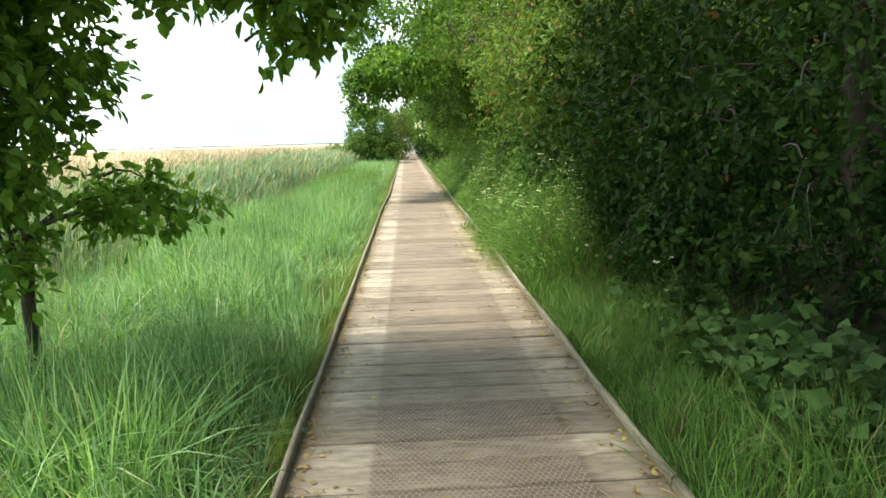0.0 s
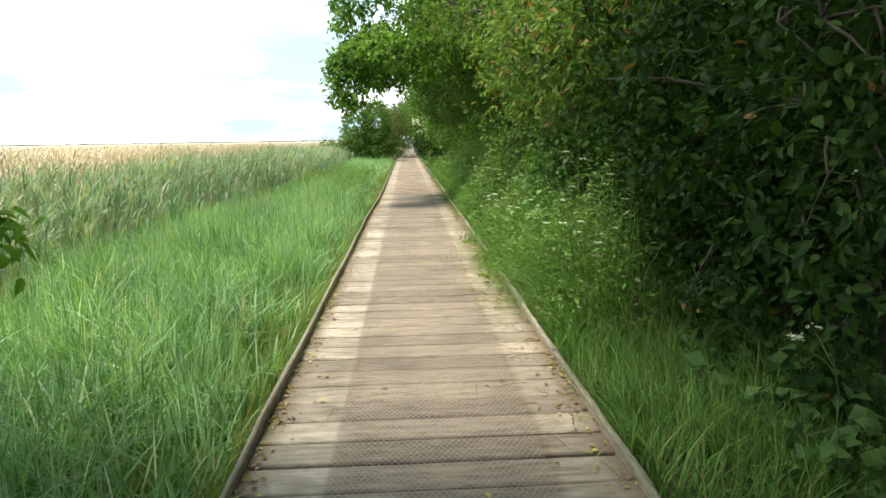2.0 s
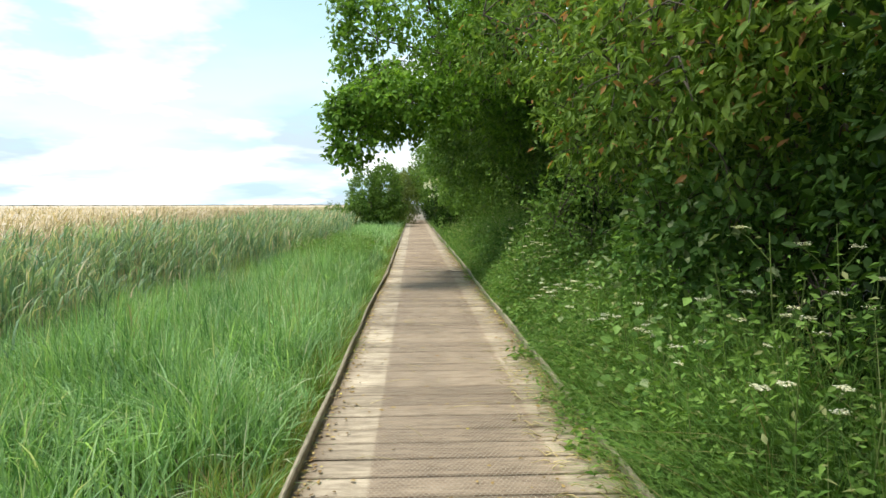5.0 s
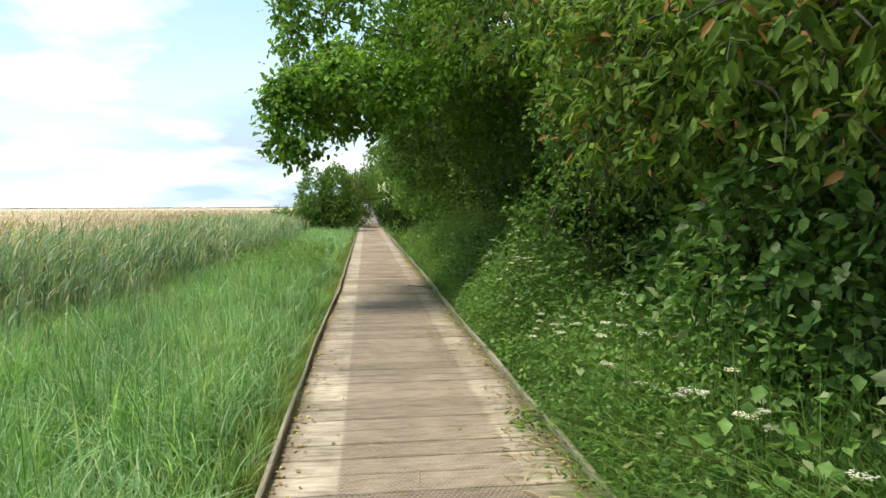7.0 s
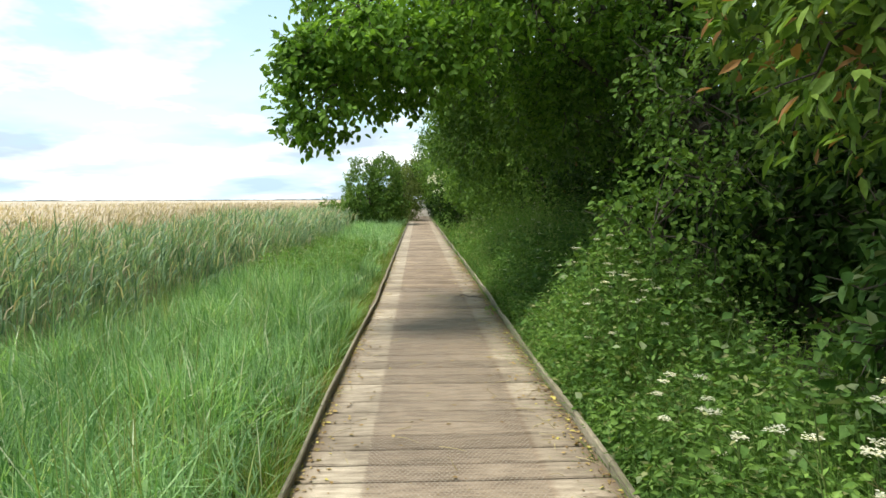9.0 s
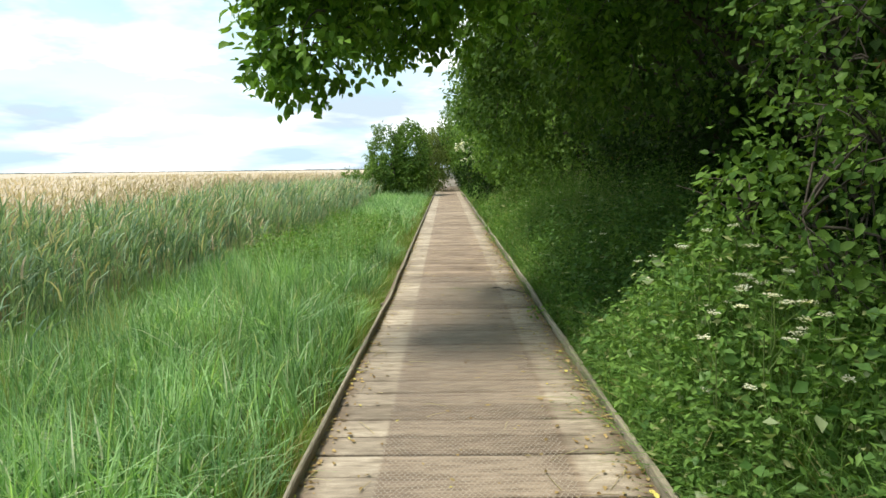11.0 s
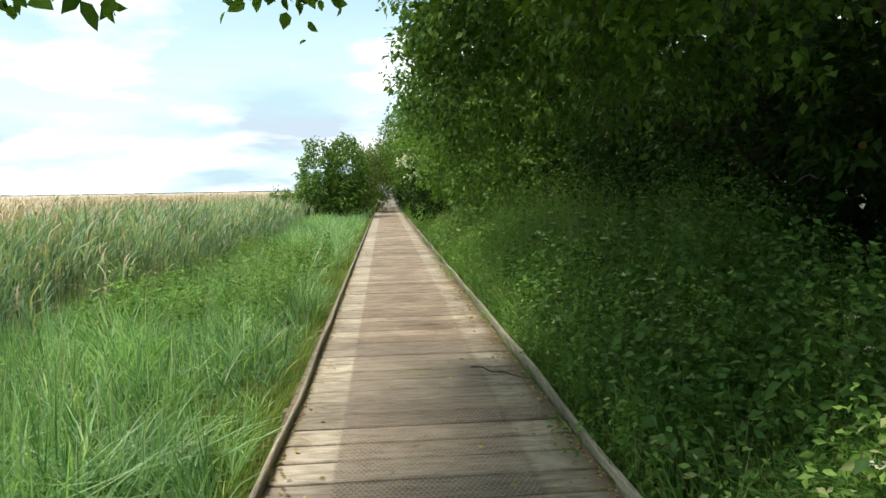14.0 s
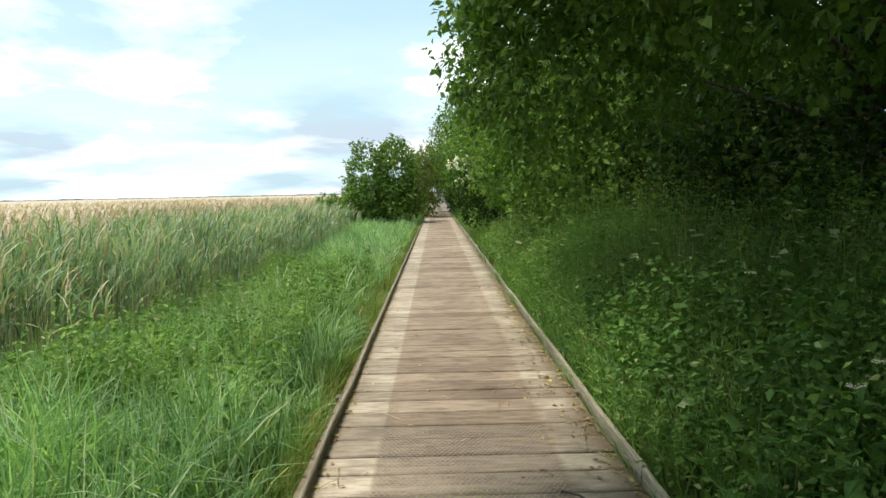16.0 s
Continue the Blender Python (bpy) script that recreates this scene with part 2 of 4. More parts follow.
def thing(name, x, y, z, label, category, group="", kind=""):
    ob = new(name)
    ob.matrix_basis = pose(x, y, z)
    return tagged(ob, label, category, group, kind)


def unit(v):
    return v / np.maximum(np.linalg.norm(v, axis=-1, keepdims=True), 1e-6)


def blades(base, height, width, azimuth, bend, segments=2, fall=0.5):
    """Tapered grass blades that rise from base and bow over towards azimuth."""
    n = len(base)
    lean = np.stack([np.cos(azimuth), np.sin(azimuth), np.zeros(n)], 1)
    side = np.stack([-np.sin(azimuth), np.cos(azimuth), np.zeros(n)], 1)
    turn = rng.uniform(-1.2, 1.2, n)[:, None]
    side = unit(side * np.cos(turn) + lean * np.sin(turn))
    rows = []
    for i in range(segments):
        s = i / segments
        c = base + np.outer(height * (s - fall * bend * s * s), (0, 0, 1)) + lean * (height * bend * s ** 1.8)[:, None]
        w = (width * (1 - 0.55 * s) * 0.5)[:, None]
        rows += [c - side * w, c + side * w]
    rows.append(base + np.outer(height * (1 - fall * bend), (0, 0, 1)) + lean * (height * bend)[:, None])
    k = 2 * segments + 1
    verts = np.stack(rows, 1).reshape(-1, 3)
    at = (np.arange(n) * k)[:, None]
    quads = [at + np.array([[2 * i, 2 * i + 1, 2 * i + 3, 2 * i + 2]]) for i in range(segments - 1)]
    tris = at + np.array([[2 * segments - 2, 2 * segments - 1, 2 * segments]])
    return verts, (np.concatenate(quads) if quads else np.zeros((0, 4), int)), tris


def leaves(pos, along, normal, length, width, simple=False):
    """Folded pointed-oval leaves: four triangles each, or two where simple."""
    along = unit(along)
    side = unit(np.cross(normal, along))
    up = np.cross(along, side)
    L, W = length[:, None], width[:, None]
    tip = pos + along * L - up * L * 0.12
    if simple:
        rows = [pos, pos + along * L * 0.45 + side * W * 0.5 + up * W * 0.12, tip, pos + along * L * 0.45 - side * W * 0.5 + up * W * 0.12]
        verts = np.stack(rows, 1).reshape(-1, 3)
        at = (np.arange(len(pos)) * 4)[:, None]
        return verts, np.concatenate([at + np.array([[0, 1, 2]]), at + np.array([[0, 2, 3]])])
    rows = [pos,
            pos + along * L * 0.25 + side * W * 0.43 + up * W * 0.12, pos + along * L * 0.62 + side * W * 0.40 + up * W * 0.08,
            tip,
            pos + along * L * 0.62 - side * W * 0.40 + up * W * 0.08, pos + along * L * 0.25 - side * W * 0.43 + up * W * 0.12]
    verts = np.stack(rows, 1).reshape(-1, 3)
    at = (np.arange(len(pos)) * 6)[:, None]
    return verts, np.concatenate([at + np.array([[0, 1, 2, 3]]), at + np.array([[0, 3, 4, 5]])])


def tube(points, radii, sides=6):
    points = np.asarray(points, float)
    ahead = unit(np.gradient(points, axis=0))
    ref = np.where(np.abs(ahead[:, 2:3]) > 0.9, np.array([[1.0, 0, 0]]), np.array([[0, 0, 1.0]]))
    a = unit(np.cross(ahead, ref))
    b = np.cross(ahead, a)
    ang = np.arange(sides) * 2 * math.pi / sides
    ring = points[:, None] + (a[:, None] * np.cos(ang)[None, :, None] + b[:, None] * np.sin(ang)[None, :, None]) * np.asarray(radii)[:, None, None]
    n = len(points)
    quads = []
    for i in range(n - 1):
        for j in range(sides):
            k = (j + 1) % sides
            quads.append((i * sides + j, i * sides + k, (i + 1) * sides + k, (i + 1) * sides + j))
    return ring.reshape(-1, 3), np.array(quads)


def tubes(list_of):
    vs, qs, at = [], [], 0
    for pts, rad, sides in list_of:
        v, q = tube(pts, rad, sides)
        vs.append(v)
        qs.append(q + at)
        at += len(v)
    return np.concatenate(vs), np.concatenate(qs)


def bow(a, b, sag, steps=7):
    """A bent line from a to b that rises or falls by sag on the way."""
    a, b = np.asarray(a, float), np.asarray(b, float)
    s = np.linspace(0, 1, steps)[:, None]
    wobble = rng.normal(0, 0.02, (steps, 3)) * np.linalg.norm(b - a) * (4 * s * (1 - s))
    return a * (1 - s) + b * s + np.array([0, 0, sag]) * 4 * s * (1 - s) + wobble


def crown_leaves(blobs, clusters, per, spray, size, shape=0.55, droop=0.3, depth=0.45, facing=None, simple=False):
    """Leaves in sprays over rounded masses. blobs: (centre, radii, weight). Returns leaf mesh data and the sprays' roots."""
    weight = np.array([b[2] for b in blobs], float)
    pick = rng.choice(len(blobs), clusters * 3, p=weight / weight.sum())
    centre = np.array([b[0] for b in blobs], float)[pick]
    radii = np.array([b[1] for b in blobs], float)[pick]
    d = unit(rng.normal(size=(len(pick), 3)))
    if facing is not None:
        f = np.array(facing, float)
        keep = rng.random(len(pick)) < np.clip(0.62 + 0.75 * (d @ f), 0.10, 1)
        centre, radii, d = centre[keep], radii[keep], d[keep]
    centre, radii, d = centre[:clusters], radii[:clusters], d[:clusters]
    shell = 1 - depth * rng.random(len(d)) ** 1.6
    lump = np.array([noise.noise(Vector(c + r * v) * 0.9) for c, r, v in zip(centre, radii, d)])
    root = centre + radii * d * (shell * (1 + 0.16 * lump))[:, None]
    keep = root[:, 2] > -0.15
    root, d = root[keep], d[keep]
    n = len(root)
    twigs = 4
    td = unit(d[:, None] * 0.7 + rng.normal(size=(n, twigs, 3)) * 0.75 + np.array([0, 0, -droop]))
    who = np.repeat(np.arange(n), per)
    tw = rng.integers(0, twigs, n * per)
    s = rng.uniform(0.1, 1.0, n * per)
    reach = spray * rng.uniform(0.6, 1.3, n)[who]
    ax = td[who, tw]
    pos = root[who] + ax * (s * reach)[:, None] + rng.normal(0, 0.018, (n * per, 3)) + np.array([0, 0, -1]) * (0.3 * droop * reach * s * s)[:, None]
    along = unit(ax * 0.7 + rng.normal(size=pos.shape) * 0.7 + np.array([0, 0, -0.45 * droop - 0.1]))
    normal = unit(np.array([0, 0, 0.9]) + d[who] * 0.5 + rng.normal(size=pos.shape) * 0.55)
    length = size * rng.uniform(0.55, 1.25, len(pos))
    verts, faces = leaves(pos, along, normal, length, length * shape * rng.uniform(0.8, 1.2, len(pos)), simple)
    ends = root[:, None] + td * (spray * 0.9)
    return verts, faces, root, ends


def lobes(centre, radii, weight, count=9, share=0.46):
    """A rounded mass broken up into separate leafy lobes."""
    made = []
    c, r = np.array(centre, float), np.array(radii, float)
    for i in range(count):
        z = 1 - 2 * (i + 0.5) / count
        a = 2.4 * i + rng.uniform(-0.4, 0.4)
        d = np.array([math.cos(a) * math.sqrt(1 - z * z), math.sin(a) * math.sqrt(1 - z * z), z])
        s = share * rng.uniform(0.75, 1.25)
        made.append((tuple(c + r * d * (1 - s * 0.85)), tuple(np.maximum(r * s, 0.35) * (1.0, 1.0, 0.8)), weight / count))
    return made


def woody(name, base, trunk_top, radius, blobs, mat, label, category, clusters, per, spray, size, group="", limbs=7, twig_every=6,
          shape=0.55, droop=0.3, depth=0.45, facing=None, simple=False, stems=1, leaf_name="crown", limb_floor=-1.0):
    """A tree or shrub: trunk (or several stems), limbs, twigs and a leafy crown."""
    plant = thing(name, base[0], base[1], base[2], label, category, group)
    verts, faces, root, ends = crown_leaves(blobs, clusters, per, spray, size, shape, droop, depth, facing, simple)
    tops = []
    for i in range(stems):
        foot = np.array(base, float) + (rng.normal(0, 0.25, 3) * (1, 1, 0) if stems > 1 else 0)
        top = np.array(trunk_top, float) + (rng.normal(0, 0.5, 3) * min(1.0, (trunk_top[2] - base[2]) / 3.6) if stems > 1 else 0)
        line = bow(foot, top, 0.0, 8)
        mesh_object("trunk" if stems == 1 else "stem", *wrap(tube(line, radius * np.linspace(1.25, 0.5 if stems == 1 else 0.12, 8) * (1 if i == 0 else 0.75), 9)), BARK, plant, True)
        tops.append(line)
    nodes_ = np.concatenate(tops)
    order = rng.permutation(len(root))
    fine = []
    joints = [nodes_]
    order = np.concatenate([order[root[order, 2] > limb_floor], order[root[order, 2] <= limb_floor]])
    for i in order[:limbs]:
        start = nodes_[rng.integers(len(nodes_) // 3, len(nodes_))]
        line = bow(start, root[i], 0.25, 8)
        mesh_object("limb", *wrap(tube(line, radius * np.linspace(0.34, 0.08, 8), 7)), BARK, plant, True)
        joints.append(line[2:])
    joints = np.concatenate(joints)
    for i in rng.permutation(order[limbs:])[::twig_every]:
        near = joints[np.argmin(((joints - root[i]) ** 2).sum(1))]
        if np.linalg.norm(near - root[i]) > 0.8:
            near = root[i] + unit(near - root[i]) * 0.25
        fine.append((bow(near, root[i], 0.05, 4), np.linspace(0.012, 0.005, 4), 3))
        for e in ends[i][:2]:
            fine.append((np.stack([root[i], (root[i] + e) / 2 + (0, 0, 0.01), e]), np.array([0.005, 0.004, 0.002]), 3))
    if fine:
        tagged(mesh_object("branchwork", *wrap(tubes(fine)), BARK, plant), kind="stuff")
    mesh_object(leaf_name, verts, [faces], mat, plant)
    return plant


def wrap(vq):
    return vq[0], [vq[1]]


def box_data(x0, x1, y0, y1, z0, z1, bevel=0.004):
    """A bevelled board as a bmesh."""
    bm = bmesh.new()
    bmesh.ops.create_cube(bm, size=1)
    for v in bm.verts:
        v.co = Vector((x0 if v.co.x < 0 else x1, y0 if v.co.y < 0 else y1, z0 if v.co.z < 0 else z1))
    bmesh.ops.bevel(bm, geom=bm.edges[:], offset=bevel, segments=1, affect="EDGES")
    return bm


def part(name, bm, mat, parent=None, label=""):
    me = bpy.data.meshes.new(name)
    bm.to_mesh(me)
    bm.free()
    me.materials.append(mat)
    ob = new(name, me)
    if parent is not None:
        ob.parent = parent
        ob.matrix_parent_inverse = parent.matrix_basis.inverted()
    return tagged(ob, label)


# ---- ground, far marsh ----
def ground_height(x, y):
    """Bank under the boardwalk, falling to the wet reed bed on one side."""
    bank = -0.24 - 0.30 * np.clip((-x - 3.2) / 2.5, 0, 1) + 0.22 * np.clip((x - 1.2) / 3.0, 0, 1)
    return bank + 0.03 * np.sin(1.7 * x + 0.6 * y) * np.clip((np.abs(x) - 1.2), 0, 1)


def sheet(name, xs, ys, height, mat, label, category):
    gx, gy = np.meshgrid(xs, ys)
    v = np.stack([gx, gy, height(gx, gy)], -1).reshape(-1, 3)
    nx, ny = len(xs), len(ys)
    i = (np.arange(ny - 1)[:, None] * nx + np.arange(nx - 1)[None]).ravel()
    q = np.stack([i, i + 1, i + nx + 1, i + nx], 1)
    ob = mesh_object(name, v, [q], mat, smooth=True)
    return tagged(ob, label, category, kind="structure")


spread = np.concatenate([[-2500, -900, -300, -120, -60, -30], np.linspace(-16, 14, 76), [20, 40, 120, 400, 1200, 2500]])
length_ = np.concatenate([[-2000, -500, -120, -40, -20], np.linspace(-8, 72, 140), [90, 130, 220, 500, 1200, 2500]])
sheet("ground", spread, length_, ground_height, SOIL, "dark damp marsh soil under grass and reeds", "ground")

# the reed bed far out, seen only as its closed tops
def canopy(x, y):
    h = 0.50 + 0.38 * np.clip((-x - 10) / 12, 0, 1) + 0.08 * np.sin(0.31 * x + 0.7 * np.sin(0.23 * y)) * np.sin(0.27 * y + 1.0) + 0.06 * np.sin(1.3 * x + 2.0 * y)
    return np.where(np.abs(x) > 150, 1.08, np.where(y > 150, 1.08, h))


reeds_far = sheet("reed_bed", -np.concatenate([np.linspace(9.8, 60, 64), [75, 95, 120, 200, 500, 1200, 2400]])[::-1],
                  np.concatenate([[-600, -100, -30], np.linspace(-12, 110, 110), [150, 240, 500, 1100, 2400]]), canopy, REED_FAR,
                  "pale straw-coloured reed bed reaching the horizon", "reeds")

def far_wood():
    """A low broken line of trees along the horizon."""
    xs = np.linspace(-2300, 500, 460)
    v, q = [], []
    for i, x in enumerate(xs):
        h = 3.0 + 2.2 * max(0.0, noise.noise(Vector((x * 0.012, 4.0, 0.0)))) + 1.6 * noise.noise(Vector((x * 0.06, 1.0, 0.0)))
        y = 1900 + 60 * noise.noise(Vector((x * 0.004, 9.0, 0.0)))
        v += [(x, y, -1), (x, y, max(2.2, h)), (x, y + 40, max(2.2, h) * 0.8)]
        if i:
            a, b = 3 * (i - 1), 3 * i
            q += [(a, b, b + 1, a + 1), (a + 1, b + 1, b + 2, a + 2)]
    return mesh_object("far_woods", np.array(v), [np.array(q)], FAR_WOOD)


tagged(far_wood(), "low dark line of woods on the horizon", "woods", kind="stuff")

# ---- boardwalk ----
DECK_LEFT, DECK_RIGHT, DECK_END = -0.66, 1.01, 67.0
boardwalk = thing("boardwalk", 0, 0, 0, "weathered timber boardwalk with wire netting for grip", "boardwalk", kind="structure")

ANCHORS = [(2.95, 0), (5.524, 11), (10.321, 31), (11.48, 36), (13.99, 47), (15.917, 55), (19.005, 68), (20.194, 73)]


def joint_line(k):
    """Where the k-th gap between the planks lies."""
    if k <= 0:
        return 2.95 + 0.236 * k
    for (y0, k0), (y1, k1) in zip(ANCHORS, ANCHORS[1:]):
        if k <= k1:
            return y0 + (y1 - y0) * (k - k0) / (k1 - k0)
    return 20.194 + 0.237 * (k - 73)


KERB_Y = [-4, 3.4, 6.5, 10.7, 12.1, 14.3, 16.0, 17.1, 18.1, 19.5, 25, 70]
KERB_LEFT = [-0.69, -0.692, -0.694, -0.686, -0.684, -0.682, -0.662, -0.638, -0.612, -0.618, -0.63, -0.66]
KERB_RIGHT = [0.955, 0.955, 0.968, 1.0, 1.005, 1.0, 1.0, 1.005, 1.018, 1.035, 1.03, 1.0]


def kerb_wander(y, side):
    """How far the kerb board's foot has strayed sideways."""
    return float(np.interp(y, KERB_Y, KERB_LEFT if side < 0 else KERB_RIGHT)) + 0.002 * math.sin(3.1 * y)


# kerb boards, in lengths, standing on edge along both sides
for side, x0, wide, tall, phase in ((-1, 0.0, 0.026, 0.060, 0.4), (1, 0.012, 0.030, 0.045, 2.1)):
    y = -4.0
    while y < DECK_END:
        run = random.uniform(2.9, 3.7)
        bm = bmesh.new()
        steps = 9
        rings = []
        for i in range(steps + 1):
            yy = y + 0.006 + (run - 0.012) * i / steps
            dx = kerb_wander(yy, side)
            dz = 0.008 * math.sin(2.3 * yy + phase) + random.uniform(-0.004, 0.004)
            nick = random.uniform(-0.004, 0.004)
            lean = 0.012 * side if side > 0 else 0.004
            rings.append([bm.verts.new(c) for c in (
                (x0 + dx, yy, -0.25), (x0 + wide + dx, yy, -0.25),
                (x0 + wide + dx + lean + nick, yy, tall + dz - 0.007), (x0 + wide + dx + lean - 0.007 + nick, yy, tall + dz),
                (x0 + dx + lean + 0.007, yy, tall + dz + nick), (x0 + dx + lean, yy, tall + dz - 0.007))])
        for a, b in zip(rings, rings[1:]):
            for i in range(6):
                bm.faces.new((a[i], a[(i + 1) % 6], b[(i + 1) % 6], b[i]))
        bm.faces.new(rings[0][::-1])
        bm.faces.new(rings[-1])
        bmesh.ops.recalc_face_normals(bm, faces=bm.faces)
        part("kerb_board", bm, KERB, boardwalk)
        y += run
# bearers and posts below
for side, x0 in ((-1, -0.60), (1, 0.88)):
    part("bearer", box_data(x0, x0 + 0.07, -4, DECK_END, -0.22, -0.078), POST, boardwalk)
for i in range(30):
    for x0 in (-0.70, 0.98):
        part("post", box_data(x0, x0 + 0.08, -3.4 + 2.4 * i, -3.32 + 2.4 * i, -0.7, -0.02), POST, boardwalk)


# ---- grass, reeds and herbs ----
def scatter(n, x0, x1, y0, y1):
    return rng.uniform(x0, x1, n), rng.uniform(y0, y1, n)


def lumps(x, y, scale, seed):
    return np.array([noise.noise(Vector((a * scale, b * scale, seed))) for a, b in zip(x, y)])


def grass_mesh(name, patches, mat, label, category="grass"):
    vs, qs, ts, at = [], [], [], 0
    for base, h, w, az, bend, seg in patches:
        v, q, t = blades(base, h, w, az, bend, seg)
        vs.append(v)
        qs.append(q + at)
        ts.append(t + at)
        at += len(v)
    return tagged(mesh_object(name, np.concatenate(vs), [np.concatenate(qs), np.concatenate(ts)], mat), label, category, kind="stuff")


def patch(n, x0, x1, y0, y1, tall, wide, seg=2, seed=0.0, edge=0.0, bend=(0.15, 0.8), low=0.45):
    """Tufted grass: blades gather in tufts that bow together."""
    tufts = max(8, n // 22)
    tx, ty = scatter(tufts, x0, x1, y0, y1)
    taz = rng.uniform(0, 2 * math.pi, tufts)
    who = rng.integers(0, tufts, n)
    spread_ = 0.10 if x1 - x0 > 1 else 0.05
    x = np.clip(tx[who] + rng.normal(0, spread_, n), x0, x1)
    y = ty[who] + rng.normal(0, spread_, n)
    l = lumps(tx, ty, 0.8, seed)[who] + 0.6 * lumps(tx, ty, 2.6, seed + 5)[who]
    h = tall * np.clip(1 + 0.55 * l, low, 1.7) * rng.uniform(0.55, 1.1, n)
    if edge:
        h *= np.clip((np.minimum(np.abs(x - x0), np.abs(x - x1)) + 0.08) / edge, 0.35, 1)
    az = taz[who] + rng.normal(0, 0.7, n)
    base = np.stack([x, y, ground_height(x, y) - 0.02], 1)
    return base, h, wide * rng.uniform(0.6, 1.3, n), az, rng.uniform(*bend, n), seg


def leaning(made, towards=math.pi):
    """The same tuft, flopped over the kerb on to the deck."""
    base, h, w, az, bend_, seg = made
    base[:, 2] += 0.10
    return base, h, w, rng.normal(towards, 0.7, len(az)), bend_, seg


def reed_edge(y):
    """Where the long grass gives way to the reed bed."""
    return np.interp(y, [0, 8, 12, 18, 21, 24, 29, 36, 50, 80], [-4.5, -4.3, -4.3, -4.15, -3.8, -3.3, -3.4, -3.8, -4.2, -4.5]) + 0.18 * np.sin(1.7 * y) + 0.12 * np.sin(4.1 * y + 1)


def shaped(made):
    """Tallest in the middle of the strip, low and flattened where the reeds begin."""
    base, h, w, az, bend_, seg = made
    s_ = np.clip((base[:, 0] - reed_edge(base[:, 1])) / 1.3, 0, 1)
    near_kerb = np.clip((-0.8 - base[:, 0]) / 0.7, 0, 1)
    keep = rng.random(len(h)) < np.clip(0.35 + 2 * s_, 0, 1)
    low_ = np.interp(base[:, 1], [10, 19, 22, 34, 44], [0.95, 0.85, 0.5, 0.5, 0.9])
    h = h * (low_ + (1 - low_) * s_) * (0.62 + 0.38 * near_kerb)
    return base[keep], h[keep], w[keep], az[keep], bend_[keep], seg


grass_mesh("long_grass", [
    shaped(patch(45000, -5.0, -0.85, 0.6, 24, 0.72, 0.0135, 3, 1.0, bend=(0.05, 0.55))),
    shaped(patch(34000, -5.0, -0.85, 0.6, 24, 0.74, 0.0145, 4, 1.0, bend=(0.45, 1.1))),
    shaped(patch(34000, -4.9, -0.95, 20, 44, 0.76, 0.020, 3, 1.0, bend=(0.2, 1.1))),
    patch(14000, -5.0, -0.9, 44, 78, 0.72, 0.026, 2, 1.0),
    patch(7000, -4.6, -1.0, -4, 0.8, 0.6, 0.012, 2, 1.0),
], GRASS, "lush bright green long grass beside the boardwalk")
grass_mesh("kerb_grass", [
    patch(21000, -1.3, -0.70, 0.5, 26, 0.38, 0.007, 2, 4.0, 0.0),
    leaning(patch(7000, -0.86, -0.70, 0.5, 30, 0.24, 0.006, 2, 6.0, bend=(0.3, 1.0)), 0.0),
    patch(7000, -1.25, -0.70, 26, 66, 0.40, 0.014, 2, 4.0, 0.0),
], KERB_GRASS, "short yellowish grass and dry stems along the kerb board")
def bank(x, y):
    """Top of the herbs on the hedge side: a steep bank close to the kerb in places, a slope in others."""
    top = np.interp(y, [0, 6.3, 7.2, 8, 10, 11.4, 12.4, 13.7, 14.4, 15.4, 16.3, 18, 20, 22, 26, 40, 70],
                    [0.30, 0.40, 1.00, 1.22, 1.15, 0.95, 0.72, 0.78, 1.08, 1.02, 0.80, 0.96, 1.28, 1.58, 1.60, 1.52, 1.45])
    run = np.interp(y, [0, 6.3, 7.2, 11, 12.4, 14.4, 15.4, 16.6, 20, 25, 70], [1.5, 1.2, 0.60, 0.60, 1.2, 0.50, 0.60, 1.4, 1.8, 2.0, 1.8])
    return 0.12 + (top - 0.12) * np.clip((x - 1.04) / run, 0.10, 1.0) ** 0.8


def banked(made, share=0.9):
    base, h, w, az, bend_, seg = made
    room = bank(base[:, 0], base[:, 1]) - base[:, 2]
    return base, room * share * rng.uniform(0.55, 1.15, len(h)), w, az, bend_, seg


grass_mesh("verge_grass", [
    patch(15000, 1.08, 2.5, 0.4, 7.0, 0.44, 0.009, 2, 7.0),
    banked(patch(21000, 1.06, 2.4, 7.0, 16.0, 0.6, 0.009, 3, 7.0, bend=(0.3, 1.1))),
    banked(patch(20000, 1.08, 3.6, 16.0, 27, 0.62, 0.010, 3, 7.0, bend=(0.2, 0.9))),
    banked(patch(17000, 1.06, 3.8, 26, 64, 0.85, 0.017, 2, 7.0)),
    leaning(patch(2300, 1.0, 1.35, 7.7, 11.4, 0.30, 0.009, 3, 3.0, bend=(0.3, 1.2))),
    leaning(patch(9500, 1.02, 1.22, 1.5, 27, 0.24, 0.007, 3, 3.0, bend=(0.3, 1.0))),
], SHADE_GRASS, "green grass on the hedge side verge, its shade put in the colour")
grass_mesh("flowering_grass", [leaning(patch(1300, 0.99, 1.3, 7.6, 11.5, 0.36, 0.008, 3, 3.0, bend=(0.5, 1.3))),
                               banked(patch(2600, 1.5, 3.6, 19.5, 36, 0.9, 0.007, 3, 5.0, bend=(0.05, 0.35)), 1.02)], STRAW_GREEN,
           "pale flowering grass stalks on top of the bank")

seed_heads = patch(2600, -4.4, -1.2, 1.0, 26, 0.95, 0.006, 3, 1.0, bend=(0.05, 0.3), low=0.7)
